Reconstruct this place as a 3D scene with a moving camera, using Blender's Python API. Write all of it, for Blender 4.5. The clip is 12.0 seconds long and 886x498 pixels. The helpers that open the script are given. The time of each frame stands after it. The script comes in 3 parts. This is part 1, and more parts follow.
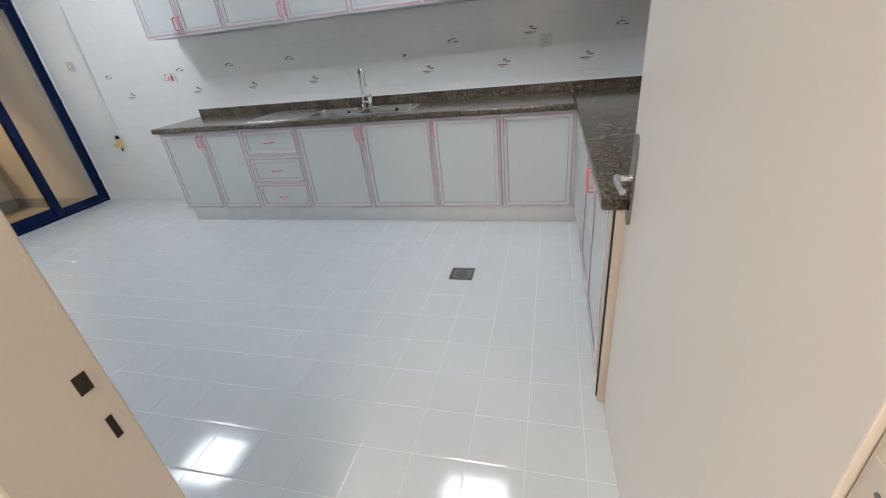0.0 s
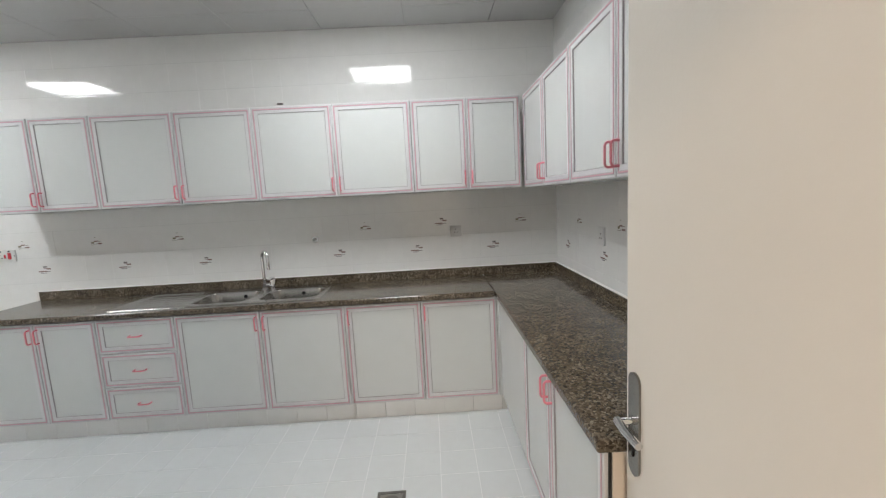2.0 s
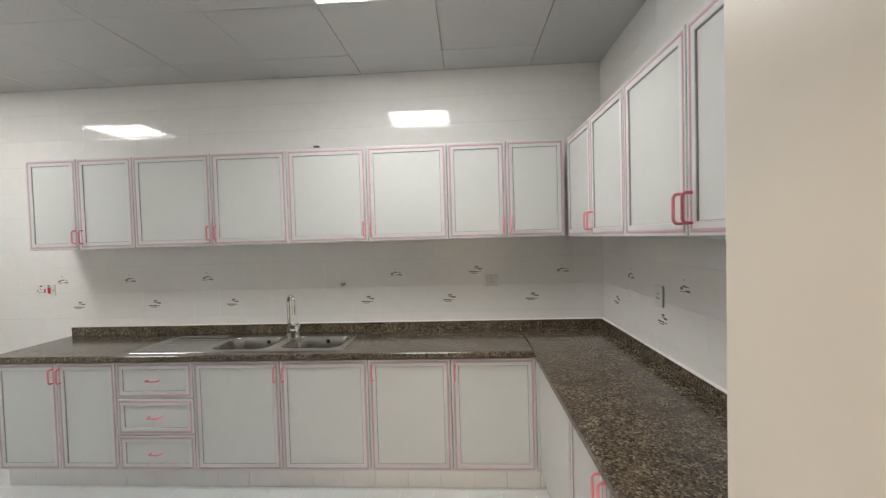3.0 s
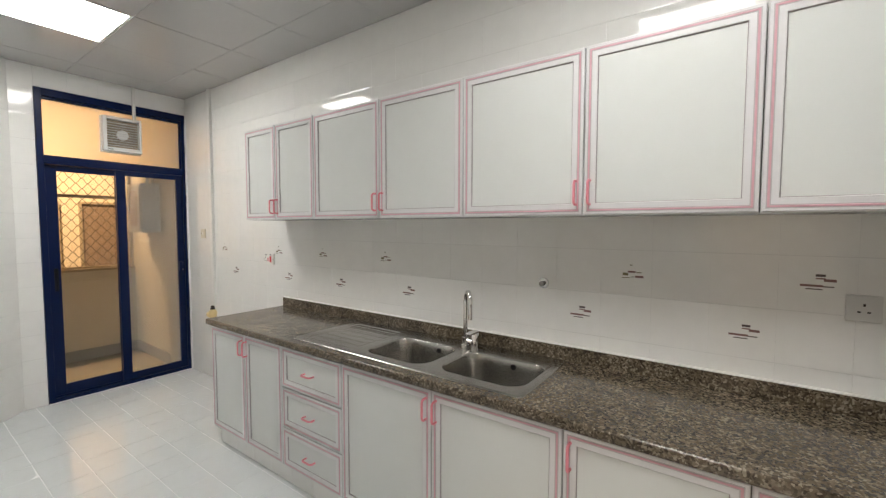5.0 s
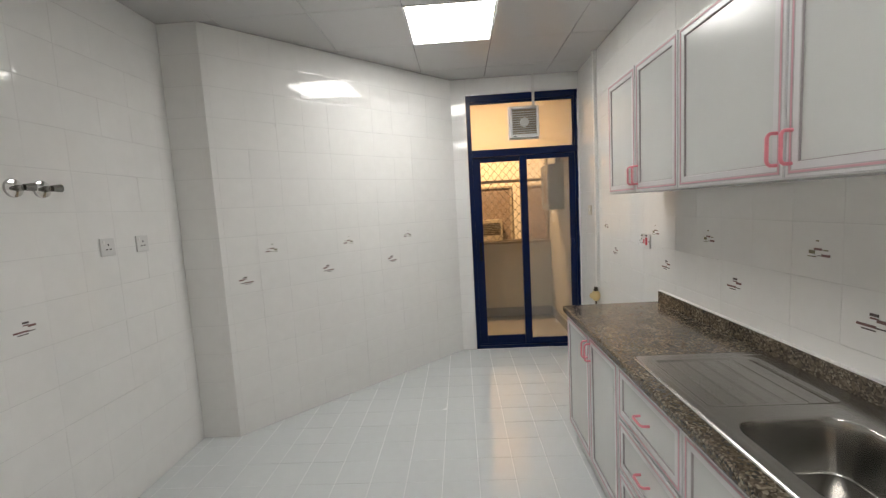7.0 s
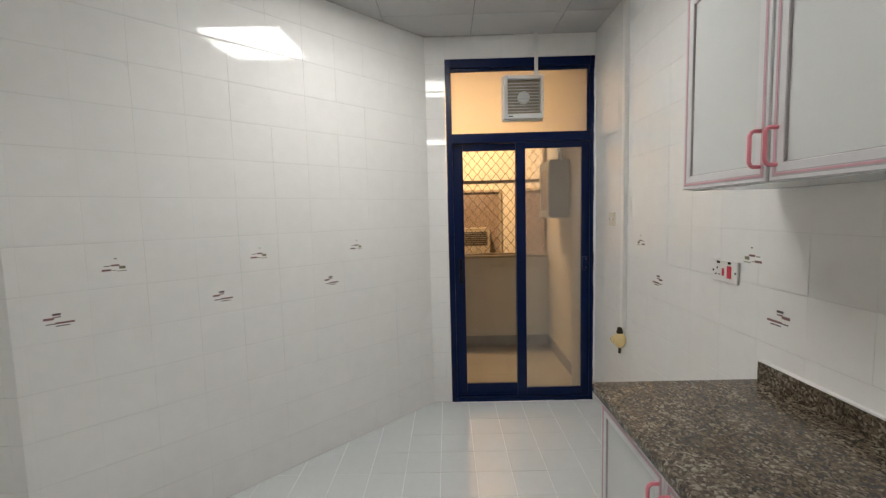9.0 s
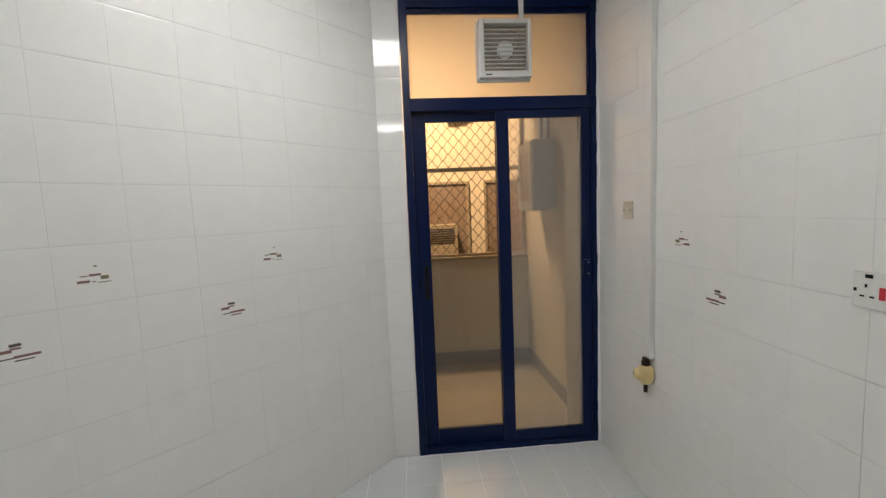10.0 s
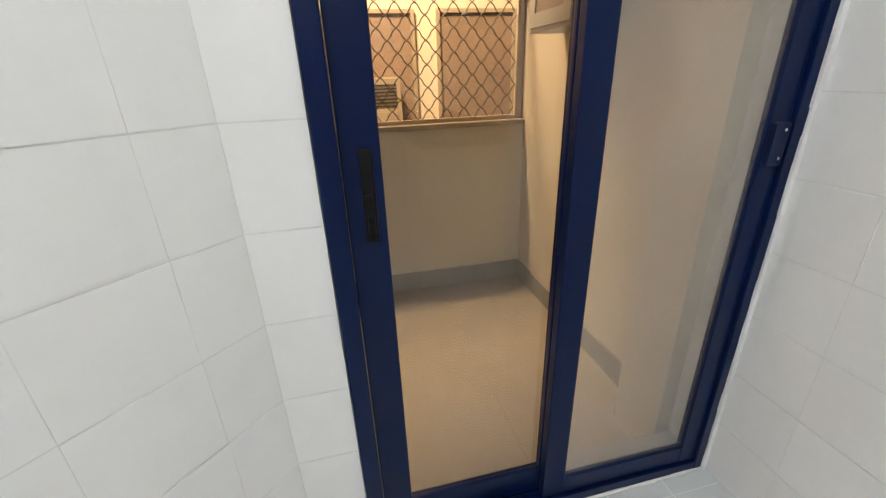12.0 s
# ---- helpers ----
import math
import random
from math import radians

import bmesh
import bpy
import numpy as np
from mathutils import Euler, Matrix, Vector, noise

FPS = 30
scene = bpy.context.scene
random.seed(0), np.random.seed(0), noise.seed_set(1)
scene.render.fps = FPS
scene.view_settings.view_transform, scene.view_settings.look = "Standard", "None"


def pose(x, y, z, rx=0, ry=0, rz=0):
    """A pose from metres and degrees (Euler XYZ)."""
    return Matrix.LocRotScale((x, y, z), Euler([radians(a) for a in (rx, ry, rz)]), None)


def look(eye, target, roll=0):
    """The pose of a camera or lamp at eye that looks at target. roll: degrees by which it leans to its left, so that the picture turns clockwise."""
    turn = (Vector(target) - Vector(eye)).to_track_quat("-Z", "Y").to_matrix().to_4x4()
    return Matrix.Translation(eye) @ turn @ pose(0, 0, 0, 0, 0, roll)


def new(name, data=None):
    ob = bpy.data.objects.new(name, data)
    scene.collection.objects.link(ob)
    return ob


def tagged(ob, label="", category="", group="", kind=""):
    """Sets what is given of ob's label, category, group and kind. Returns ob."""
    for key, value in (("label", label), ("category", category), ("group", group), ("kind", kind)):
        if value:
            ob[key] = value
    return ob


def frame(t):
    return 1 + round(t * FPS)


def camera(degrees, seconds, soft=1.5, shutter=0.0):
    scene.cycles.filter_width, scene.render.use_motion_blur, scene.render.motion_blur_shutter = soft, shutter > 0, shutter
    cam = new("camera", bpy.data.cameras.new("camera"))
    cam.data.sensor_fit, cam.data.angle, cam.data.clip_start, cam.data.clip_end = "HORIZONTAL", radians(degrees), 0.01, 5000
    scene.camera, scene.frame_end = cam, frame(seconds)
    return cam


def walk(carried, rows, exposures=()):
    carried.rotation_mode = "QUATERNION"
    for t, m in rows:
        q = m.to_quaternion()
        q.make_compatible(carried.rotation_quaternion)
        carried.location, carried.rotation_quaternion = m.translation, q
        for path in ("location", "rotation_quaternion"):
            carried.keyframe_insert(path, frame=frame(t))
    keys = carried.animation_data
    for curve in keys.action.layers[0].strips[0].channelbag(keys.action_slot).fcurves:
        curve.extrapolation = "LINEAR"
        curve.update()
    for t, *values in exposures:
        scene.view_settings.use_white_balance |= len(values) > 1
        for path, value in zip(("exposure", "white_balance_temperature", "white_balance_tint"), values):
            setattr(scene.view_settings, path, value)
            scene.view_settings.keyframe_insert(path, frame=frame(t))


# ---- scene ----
cam = camera(94.3, 12.0, soft=1.3)
PATH = [
    (0, (0.249, 0.171, 1.357), (-0.249, 1.873, 0.432), -6.4),
    (0.5, (0.115, 0.305, 1.349), (-0.072, 2.063, 0.413), -6.0),
    (1, (0.031, 0.385, 1.379), (0.035, 2.232, 0.612), -5.1),
    (1.5, (0.005, 0.415, 1.446), (0.074, 2.35, 0.943), -4.1),
    (2, (0.008, 0.436, 1.513), (0.055, 2.419, 1.259), -3.1),
    (2.5, (0.023, 0.497, 1.57), (-0.029, 2.494, 1.472), -2.0),
    (4.5, (-0.073, 1.472, 1.523), (-0.612, 3.399, 1.512), -2.9),
    (5, (-0.15, 1.79, 1.507), (-1.317, 3.41, 1.397), 0.1),
    (5.5, (-0.336, 2.075, 1.502), (-1.892, 3.326, 1.385), -1.5),
    (6, (-0.475, 2.262, 1.498), (-2.311, 3.035, 1.32), -2.3),
    (6.5, (-0.512, 2.419, 1.494), (-2.488, 2.614, 1.253), -2.6),
    (7, (-0.529, 2.487, 1.524), (-2.517, 2.396, 1.327), -3.2),
    (7.5, (-0.66, 2.486, 1.517), (-2.648, 2.385, 1.325), -2.2),
    (9.5, (-2.063, 2.612, 1.482), (-4.056, 2.653, 1.321), -1.6),
    (10, (-2.461, 2.612, 1.472), (-4.446, 2.762, 1.28), -2.4),
    (10.5, (-2.891, 2.586, 1.463), (-4.856, 2.83, 1.181), -2.2),
    (11, (-3.295, 2.511, 1.396), (-5.209, 2.86, 0.931), -3.5),
    (11.5, (-3.672, 2.527, 1.339), (-5.498, 2.992, 0.668), -3.7),
    (12, (-4.036, 2.653, 1.271), (-5.828, 3.062, 0.482), -2.0),
]
walk(cam, [(t, look(eye, target, roll)) for t, eye, target, roll in PATH],
     exposures=((0.0, 0.12, 5750, 9), (0.5, 0.16, 5870, 9), (1.0, 0.3, 6050, 10), (1.5, 0.27, 6120, 10), (2.0, 0.2, 6180, 10), (2.5, 0.09, 6400, 11), (4.5, 0.25, 6700, 10), (5.5, 0.1, 6550, 10), (7.0, -0.05, 6600, 11), (7.5, -0.06, 6600, 11), (9.5, -0.27, 6550, 11), (10.0, -0.32, 6500, 11), (10.5, -0.33, 6480, 11), (11.0, 0.04, 6450, 11), (11.5, 0.22, 6400, 11), (12.0, 0.42, 6250, 10)))

# ---- light ----
scene.view_settings.exposure = 0.0
world = bpy.data.worlds.new("world")
scene.world = world
world.use_nodes = True
world.node_tree.nodes["Background"].inputs[0].default_value = (0.9, 0.62, 0.35, 1)
world.node_tree.nodes["Background"].inputs[1].default_value = 0.08
PANEL_LIGHT = 21.0
SHAFT_LIGHT = 470.0
HALL_LIGHT = 40.0


def area_lamp(name, place, target, size, power, colour, label):
    data = bpy.data.lights.new(name, "AREA")
    data.shape, data.size, data.energy, data.color = "SQUARE", size, power, colour
    ob = new(name, data)
    ob.matrix_world = look(place, target)
    return tagged(ob, label, "lamp")


area_lamp("flood_lamp", (-7.3, 2.3, 4.4), (-8.6, 3.4, 1.2), 0.6, SHAFT_LIGHT, (1.0, 0.69, 0.40), "warm sodium flood lamp high in the light shaft")
# unseen fill added on the hall side to brighten the door leaf and jamb
area_lamp("hall_fill", (-0.1, -0.9, 2.55), (-0.1, -0.6, 0.0), 0.5, HALL_LIGHT, (1.0, 0.78, 0.58), "unseen warm white fill light added in the entrance hall")


# ---- materials ----
def material(name, colour, rough=0.5, metal=0.0, vary=0.0, scale=8.0, bump=0.0, bump_scale=60.0, rough_vary=0.0, per_object=0.0, coat=0.0):
    m = bpy.data.materials.new(name)
    m.use_nodes = True
    nt = m.node_tree
    b = nt.nodes["Principled BSDF"]
    b.inputs["Base Color"].default_value = (*colour, 1)
    b.inputs["Roughness"].default_value = rough
    b.inputs["Metallic"].default_value = metal
    b.inputs["Coat Weight"].default_value = coat
    geo = nt.nodes.new("ShaderNodeNewGeometry")
    if vary or rough_vary or per_object:
        n1 = nt.nodes.new("ShaderNodeTexNoise")
        n1.inputs["Scale"].default_value, n1.inputs["Detail"].default_value = scale, 8
        nt.links.new(geo.outputs["Position"], n1.inputs["Vector"])
        n2 = nt.nodes.new("ShaderNodeTexNoise")
        n2.inputs["Scale"].default_value, n2.inputs["Detail"].default_value = scale * 0.13, 3
        nt.links.new(geo.outputs["Position"], n2.inputs["Vector"])
        add = nt.nodes.new("ShaderNodeMath")
        add.operation = "ADD"
        nt.links.new(n1.outputs[0], add.inputs[0])
        nt.links.new(n2.outputs[0], add.inputs[1])
        value = add.outputs[0]
        if per_object:
            info = nt.nodes.new("ShaderNodeObjectInfo")
            mul = nt.nodes.new("ShaderNodeMath")
            mul.operation = "MULTIPLY_ADD"
            mul.inputs[1].default_value = per_object
            nt.links.new(info.outputs["Random"], mul.inputs[0])
            nt.links.new(value, mul.inputs[2])
            value = mul.outputs[0]
        ramp = nt.nodes.new("ShaderNodeMapRange")
        ramp.inputs[1].default_value, ramp.inputs[2].default_value = 0.6, 1.5 + per_object
        ramp.inputs[3].default_value, ramp.inputs[4].default_value = 1 - vary, 1 + vary * 0.5
        nt.links.new(value, ramp.inputs[0])
        mix = nt.nodes.new("ShaderNodeVectorMath")
        mix.operation = "SCALE"
        mix.inputs[0].default_value = colour
        nt.links.new(ramp.outputs[0], mix.inputs["Scale"])
        nt.links.new(mix.outputs[0], b.inputs["Base Color"])
        if rough_vary:
            rr = nt.nodes.new("ShaderNodeMapRange")
            rr.inputs[1].default_value, rr.inputs[2].default_value = 0.6, 1.5
            rr.inputs[3].default_value, rr.inputs[4].default_value = max(0.02, rough - rough_vary), rough + rough_vary
            nt.links.new(value, rr.inputs[0])
            nt.links.new(rr.outputs[0], b.inputs["Roughness"])
    if bump:
        n3 = nt.nodes.new("ShaderNodeTexNoise")
        n3.inputs["Scale"].default_value, n3.inputs["Detail"].default_value = bump_scale, 4
        nt.links.new(geo.outputs["Position"], n3.inputs["Vector"])
        bp = nt.nodes.new("ShaderNodeBump")
        bp.inputs["Strength"].default_value, bp.inputs["Distance"].default_value = bump, 0.01
        nt.links.new(n3.outputs[0], bp.inputs["Height"])
        nt.links.new(bp.outputs[0], b.inputs["Normal"])
    return m


def glass(name, colour, rough=0.0):
    m = material(name, colour, rough)
    b = m.node_tree.nodes["Principled BSDF"]
    b.inputs["Transmission Weight"].default_value = 1.0
    b.inputs["IOR"].default_value = 1.45
    return m


def granite():
    m = bpy.data.materials.new("granite")
    m.use_nodes = True
    nt = m.node_tree
    b = nt.nodes["Principled BSDF"]
    b.inputs["Roughness"].default_value = 0.16
    geo = nt.nodes.new("ShaderNodeNewGeometry")
    warp = nt.nodes.new("ShaderNodeTexNoise")
    warp.inputs["Scale"].default_value = 40
    nt.links.new(geo.outputs["Position"], warp.inputs["Vector"])
    mixv = nt.nodes.new("ShaderNodeVectorMath")
    mixv.operation = "MULTIPLY_ADD"
    mixv.inputs[1].default_value = (0.02, 0.02, 0.02)
    nt.links.new(warp.outputs["Color"], mixv.inputs[0])
    nt.links.new(geo.outputs["Position"], mixv.inputs[2])
    vor = nt.nodes.new("ShaderNodeTexVoronoi")
    vor.inputs["Scale"].default_value = 150
    nt.links.new(mixv.outputs[0], vor.inputs["Vector"])
    sep = nt.nodes.new("ShaderNodeSeparateColor")
    nt.links.new(vor.outputs["Color"], sep.inputs[0])
    big = nt.nodes.new("ShaderNodeTexNoise")
    big.inputs["Scale"].default_value, big.inputs["Detail"].default_value = 9, 6
    nt.links.new(geo.outputs["Position"], big.inputs["Vector"])
    add = nt.nodes.new("ShaderNodeMath")
    add.operation = "MULTIPLY_ADD"
    add.inputs[1].default_value = 0.7
    nt.links.new(sep.outputs[0], add.inputs[0])
    half = nt.nodes.new("ShaderNodeMath")
    half.operation = "MULTIPLY"
    half.inputs[1].default_value = 0.5
    nt.links.new(big.outputs[0], half.inputs[0])
    nt.links.new(half.outputs[0], add.inputs[2])
    ramp = nt.nodes.new("ShaderNodeValToRGB")
    ramp.color_ramp.elements[0].position, ramp.color_ramp.elements[0].color = 0.2, (0.026, 0.02, 0.014, 1)
    ramp.color_ramp.elements[1].position, ramp.color_ramp.elements[1].color = 0.97, (0.28, 0.243, 0.186, 1)
    for place, colour in ((0.4, (0.055, 0.042, 0.029, 1)), (0.62, (0.105, 0.082, 0.056, 1)), (0.8, (0.147, 0.119, 0.084, 1))):
        ramp.color_ramp.elements.new(place).color = colour
    nt.links.new(add.outputs[0], ramp.inputs[0])
    nt.links.new(ramp.outputs[0], b.inputs["Base Color"])
    return m


def emitter(name, colour, strength):
    m = bpy.data.materials.new(name)
    m.use_nodes = True
    b = m.node_tree.nodes["Principled BSDF"]
    b.inputs["Base Color"].default_value = (0.8, 0.8, 0.8, 1)
    b.inputs["Emission Color"].default_value = (*colour, 1)
    b.inputs["Emission Strength"].default_value = strength
    return m


WALL_TILE = material("wall_tile_glaze", (0.835, 0.835, 0.82), 0.05, vary=0.05, scale=14, bump=0.005, bump_scale=6, per_object=0.12)
FLOOR_TILE = material("floor_tile_glaze", (0.67, 0.70, 0.71), 0.09, vary=0.05, scale=18, bump=0.008, bump_scale=9, per_object=0.25)
GROUT = material("white_grout", (0.73, 0.73, 0.715), 0.6, vary=0.12, scale=30, bump=0.2, bump_scale=300)
FLOOR_GROUT = material("floor_grout", (0.83, 0.845, 0.85), 0.6, vary=0.12, scale=30, bump=0.2, bump_scale=300)
PLASTER = material("plaster", (0.72, 0.70, 0.66), 0.8, vary=0.06, scale=6, bump=0.1, bump_scale=120)
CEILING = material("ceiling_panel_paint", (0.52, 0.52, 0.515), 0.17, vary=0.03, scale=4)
GRANITE = granite()
CABINET = material("white_laminate", (0.67, 0.69, 0.68), 0.22, vary=0.03, scale=10, bump=0.02, bump_scale=150)
CAB_FRAME = material("white_aluminium_frame", (0.66, 0.66, 0.67), 0.32, vary=0.04, scale=20)
CAB_LINE = material("grey_bead", (0.38, 0.35, 0.36), 0.4, vary=0.08, scale=30)
CAB_GROOVE = material("grey_groove", (0.47, 0.445, 0.46), 0.4, vary=0.08, scale=30)
PINK = material("pink_strip", (0.66, 0.37, 0.43), 0.4, vary=0.15, scale=25)
RED = material("pink_red_plastic", (0.80, 0.26, 0.32), 0.3, vary=0.1, scale=30)
NAVY = material("navy_powder_coat", (0.0012, 0.009, 0.052), 0.3, vary=0.15, scale=20, bump=0.03, bump_scale=400)
NAVY.node_tree.nodes["Principled BSDF"].inputs["Specular IOR Level"].default_value = 0.22
BLACK = material("black_plastic", (0.006, 0.006, 0.007), 0.45, vary=0.2, scale=40)
BLACK.node_tree.nodes["Principled BSDF"].inputs["Specular IOR Level"].default_value = 0.2
DARK = material("dark_gap", (0.02, 0.018, 0.016), 0.8, vary=0.2, scale=30)
STEEL = material("brushed_steel", (0.42, 0.41, 0.39), 0.24, 1.0, vary=0.06, scale=40)
CHROME = material("chrome", (0.72, 0.72, 0.72), 0.07, 1.0, vary=0.04, scale=30)
NICKEL = material("satin_nickel", (0.28, 0.275, 0.26), 0.22, 1.0, vary=0.1, scale=40)
CREAM = material("cream_door_paint", (0.84, 0.785, 0.705), 0.28, vary=0.03, scale=5, bump=0.03, bump_scale=90)
JAMB = material("cream_frame_paint", (0.74, 0.66, 0.56), 0.4, vary=0.05, scale=6, bump=0.06, bump_scale=90)
SWITCH = material("white_switch_plastic", (0.74, 0.74, 0.72), 0.3, vary=0.03, scale=20)
SEALANT = material("white_sealant", (0.86, 0.86, 0.85), 0.45, vary=0.08, scale=60)
GREY_SWITCH = material("old_grey_switch_plastic", (0.66, 0.66, 0.65), 0.35, vary=0.05, scale=20)
OLD = material("yellowed_switch_plastic", (0.62, 0.58, 0.48), 0.35, vary=0.05, scale=20)
SIGNAL = material("red_rocker", (0.6, 0.03, 0.05), 0.3, vary=0.08, scale=30)
YELLOW = material("yellow_plastic", (0.78, 0.62, 0.30), 0.4, vary=0.12, scale=30)
MOTIF_RED = material("print_red_brown", (0.26, 0.16, 0.155), 0.15, vary=0.2, scale=90)
MOTIF_DARK = material("print_dark", (0.13, 0.11, 0.11), 0.15, vary=0.2, scale=90)
MOTIF_OLIVE = material("print_olive", (0.26, 0.24, 0.16), 0.15, vary=0.2, scale=90)
CLEAR = glass("door_glass", (0.90, 0.87, 0.80))
HAZY = glass("dusty_glass", (0.90, 0.88, 0.83), 0.06)
DUST = HAZY.node_tree.nodes["Principled BSDF"]
DUST.inputs["Transmission Weight"].default_value = 0.92
FROST = glass("frosted_glass", (0.97, 0.95, 0.92), 0.8)
FACADE = material("facade_render", (0.66, 0.57, 0.44), 0.85, vary=0.1, scale=3, bump=0.2, bump_scale=60)
YARD_WALL = material("balcony_paint", (0.53, 0.49, 0.40), 0.75, vary=0.08, scale=4, bump=0.1, bump_scale=80)
TERRAZZO = material("balcony_floor_tile", (0.25, 0.222, 0.18), 0.5, vary=0.2, scale=9, per_object=0.2)
SKIRT = material("grey_stone_skirting", (0.26, 0.26, 0.25), 0.5, vary=0.15, scale=30)
BOXGREY = material("grey_meter_box_paint", (0.40, 0.40, 0.37), 0.4, vary=0.06, scale=10)
WIRE = material("dark_wire", (0.05, 0.04, 0.03), 0.5, 0.6, vary=0.2, scale=50)
FRAME_TAN = material("tan_aluminium", (0.34, 0.28, 0.2), 0.4, vary=0.08, scale=20)
BROWN_PANE = material("brown_window_film", (0.27, 0.20, 0.15), 0.3, vary=0.3, scale=7)
BAG = material("grey_plastic_bag", (0.6, 0.6, 0.58), 0.35, vary=0.4, scale=14)
LED = emitter("led_diffuser", (1.0, 0.985, 0.95), PANEL_LIGHT)


# ---- mesh helpers ----
def link(name, bm, mat, parent=None, label="", smooth=False):
    me = bpy.data.meshes.new(name)
    bmesh.ops.recalc_face_normals(bm, faces=bm.faces[:])
    bm.to_mesh(me)
    bm.free()
    for mm in (mat if isinstance(mat, (list, tuple)) else [mat]):
        me.materials.append(mm)
    if smooth:
        for p in me.polygons:
            p.use_smooth = True
        me.set_sharp_from_angle(angle=radians(35))
    ob = new(name, me)
    if parent:
        ob.parent = parent
    if label:
        tagged(ob, label)
    return ob


def part(name, bm, mat, parent, label="", smooth=False):
    return link(name, bm, mat, parent, label, smooth)


def thing(name, label, category, group="", kind="", m=None):
    ob = new(name)
    ob.empty_display_size = 0.05
    if m is not None:
        ob.matrix_basis = m
    return tagged(ob, label, category, group, kind)


def box(bm, lo, hi, bevel=0.0, mat=0):
    vs = [bm.verts.new((x, y, z)) for x in (lo[0], hi[0]) for y in (lo[1], hi[1]) for z in (lo[2], hi[2])]
    fs = [bm.faces.new([vs[i] for i in q]) for q in ((0, 1, 3, 2), (4, 6, 7, 5), (0, 4, 5, 1), (2, 3, 7, 6), (0, 2, 6, 4), (1, 5, 7, 3))]
    for f in fs:
        f.material_index = mat
    if bevel:
        es = list({e for f in fs for e in f.edges})
        r = bmesh.ops.bevel(bm, geom=es, offset=bevel, segments=2, affect="EDGES", profile=0.6)
        for f in r["faces"]:
            f.material_index = mat
    return bm


def boxes(*items):
    bm = bmesh.new()
    for it in items:
        box(bm, *it)
    return bm


def tube(bm, pts, r, sides=12, mat=0, closed_ends=True):
    pts = [Vector(p) for p in pts]
    rings, up = [], None
    for i, p in enumerate(pts):
        d = (pts[min(i + 1, len(pts) - 1)] - pts[max(i - 1, 0)]).normalized()
        if up is None:
            up = Vector((0, 0, 1)) if abs(d.z) < 0.9 else Vector((1, 0, 0))
        a = d.cross(up).normalized()
        up = a.cross(d).normalized()
        rad = r[i] if isinstance(r, (list, tuple)) else r
        rings.append([bm.verts.new(p + rad * (math.cos(2 * math.pi * k / sides) * a + math.sin(2 * math.pi * k / sides) * up)) for k in range(sides)])
    for q, s in zip(rings, rings[1:]):
        for k in range(sides):
            bm.faces.new((q[k], q[(k + 1) % sides], s[(k + 1) % sides], s[k])).material_index = mat
    if closed_ends:
        bm.faces.new(rings[0]).material_index = mat
        bm.faces.new(rings[-1]).material_index = mat
    return bm


def ring(bm, x0, x1, z0, z1, w, y0, y1, mat=0):
    """A mitred rectangular frame in the x z plane, w wide, from y0 to y1 deep."""
    def loop(d, y):
        return [bm.verts.new(c) for c in ((x0 + d, y, z0 + d), (x1 - d, y, z0 + d), (x1 - d, y, z1 - d), (x0 + d, y, z1 - d))]
    c = 0.0025
    loops = [loop(0, y1), loop(0, y0 + c), loop(c, y0), loop(w - c, y0), loop(w, y0 + c), loop(w, y1)]
    loops.append(loops[0])
    for a, b in zip(loops, loops[1:]):
        for k in range(4):
            bm.faces.new((a[k], a[(k + 1) % 4], b[(k + 1) % 4], b[k])).material_index = mat
    return bm


# ---- plan ----
BACK, EAST, WEST, SOUTH, CEIL = 3.72, 1.01, -4.82, 0.60, 2.80
PITCH, COURSE = 0.2083, 0.2
DIAG_A, DIAG_B = Vector((-3.225, 0.862, 0)), Vector((WEST, 2.452, 0))
RECESS = 0.0016

wall_north = tagged(link("wall_north", boxes(((-4.98, BACK + RECESS, -0.1), (1.2, BACK + 0.2, 3.1))), GROUT), "white glazed tile wall behind the kitchen cabinets", "wall", kind="structure")
wall_east = tagged(link("wall_east", boxes(((EAST + RECESS, 0.36, -0.1), (EAST + 0.2, BACK + RECESS, 3.1))), GROUT), "white glazed tile wall above the short counter", "wall", kind="structure")
wall_south = tagged(link("wall_south", boxes(((-3.4, SOUTH - 0.2, -0.1), (-1.5, SOUTH - RECESS, 3.1)), ((-1.5, 0.36, -0.1), (-0.50, 0.51, 3.1)), ((0.60, 0.36, -0.1), (EAST + RECESS, 0.51, 3.1)), ((-0.50, 0.36, 2.13), (0.60, 0.51, 3.1))), GROUT),
                    "white tiled wall with the entrance doorway", "wall", kind="structure")
wall_west = tagged(link("wall_west", boxes(((WEST - 0.16, 2.44, -0.1), (WEST - RECESS, 2.597, 3.1)), ((WEST - 0.16, 2.597, 2.637), (WEST - RECESS, BACK + RECESS, 3.1))), GROUT),
                   "narrow white tiled wall round the blue balcony door", "wall", kind="structure")
bm = bmesh.new()
box(bm, (-3.43, SOUTH - 0.2, -0.1), (-3.225 - RECESS, 0.862, 3.1))
d = (DIAG_B - DIAG_A).normalized()
nrm = Vector((d.y, -d.x, 0))
if nrm.x < 0:
    nrm = -nrm
a0, b0 = DIAG_A - nrm * RECESS, DIAG_B - nrm * RECESS
pts = [a0, b0, b0 - nrm * 0.2, a0 - nrm * 0.2]
lo = [bm.verts.new((p.x, p.y, -0.1)) for p in pts]
hi = [bm.verts.new((p.x, p.y, 3.1)) for p in pts]
bm.faces.new(lo), bm.faces.new(hi)
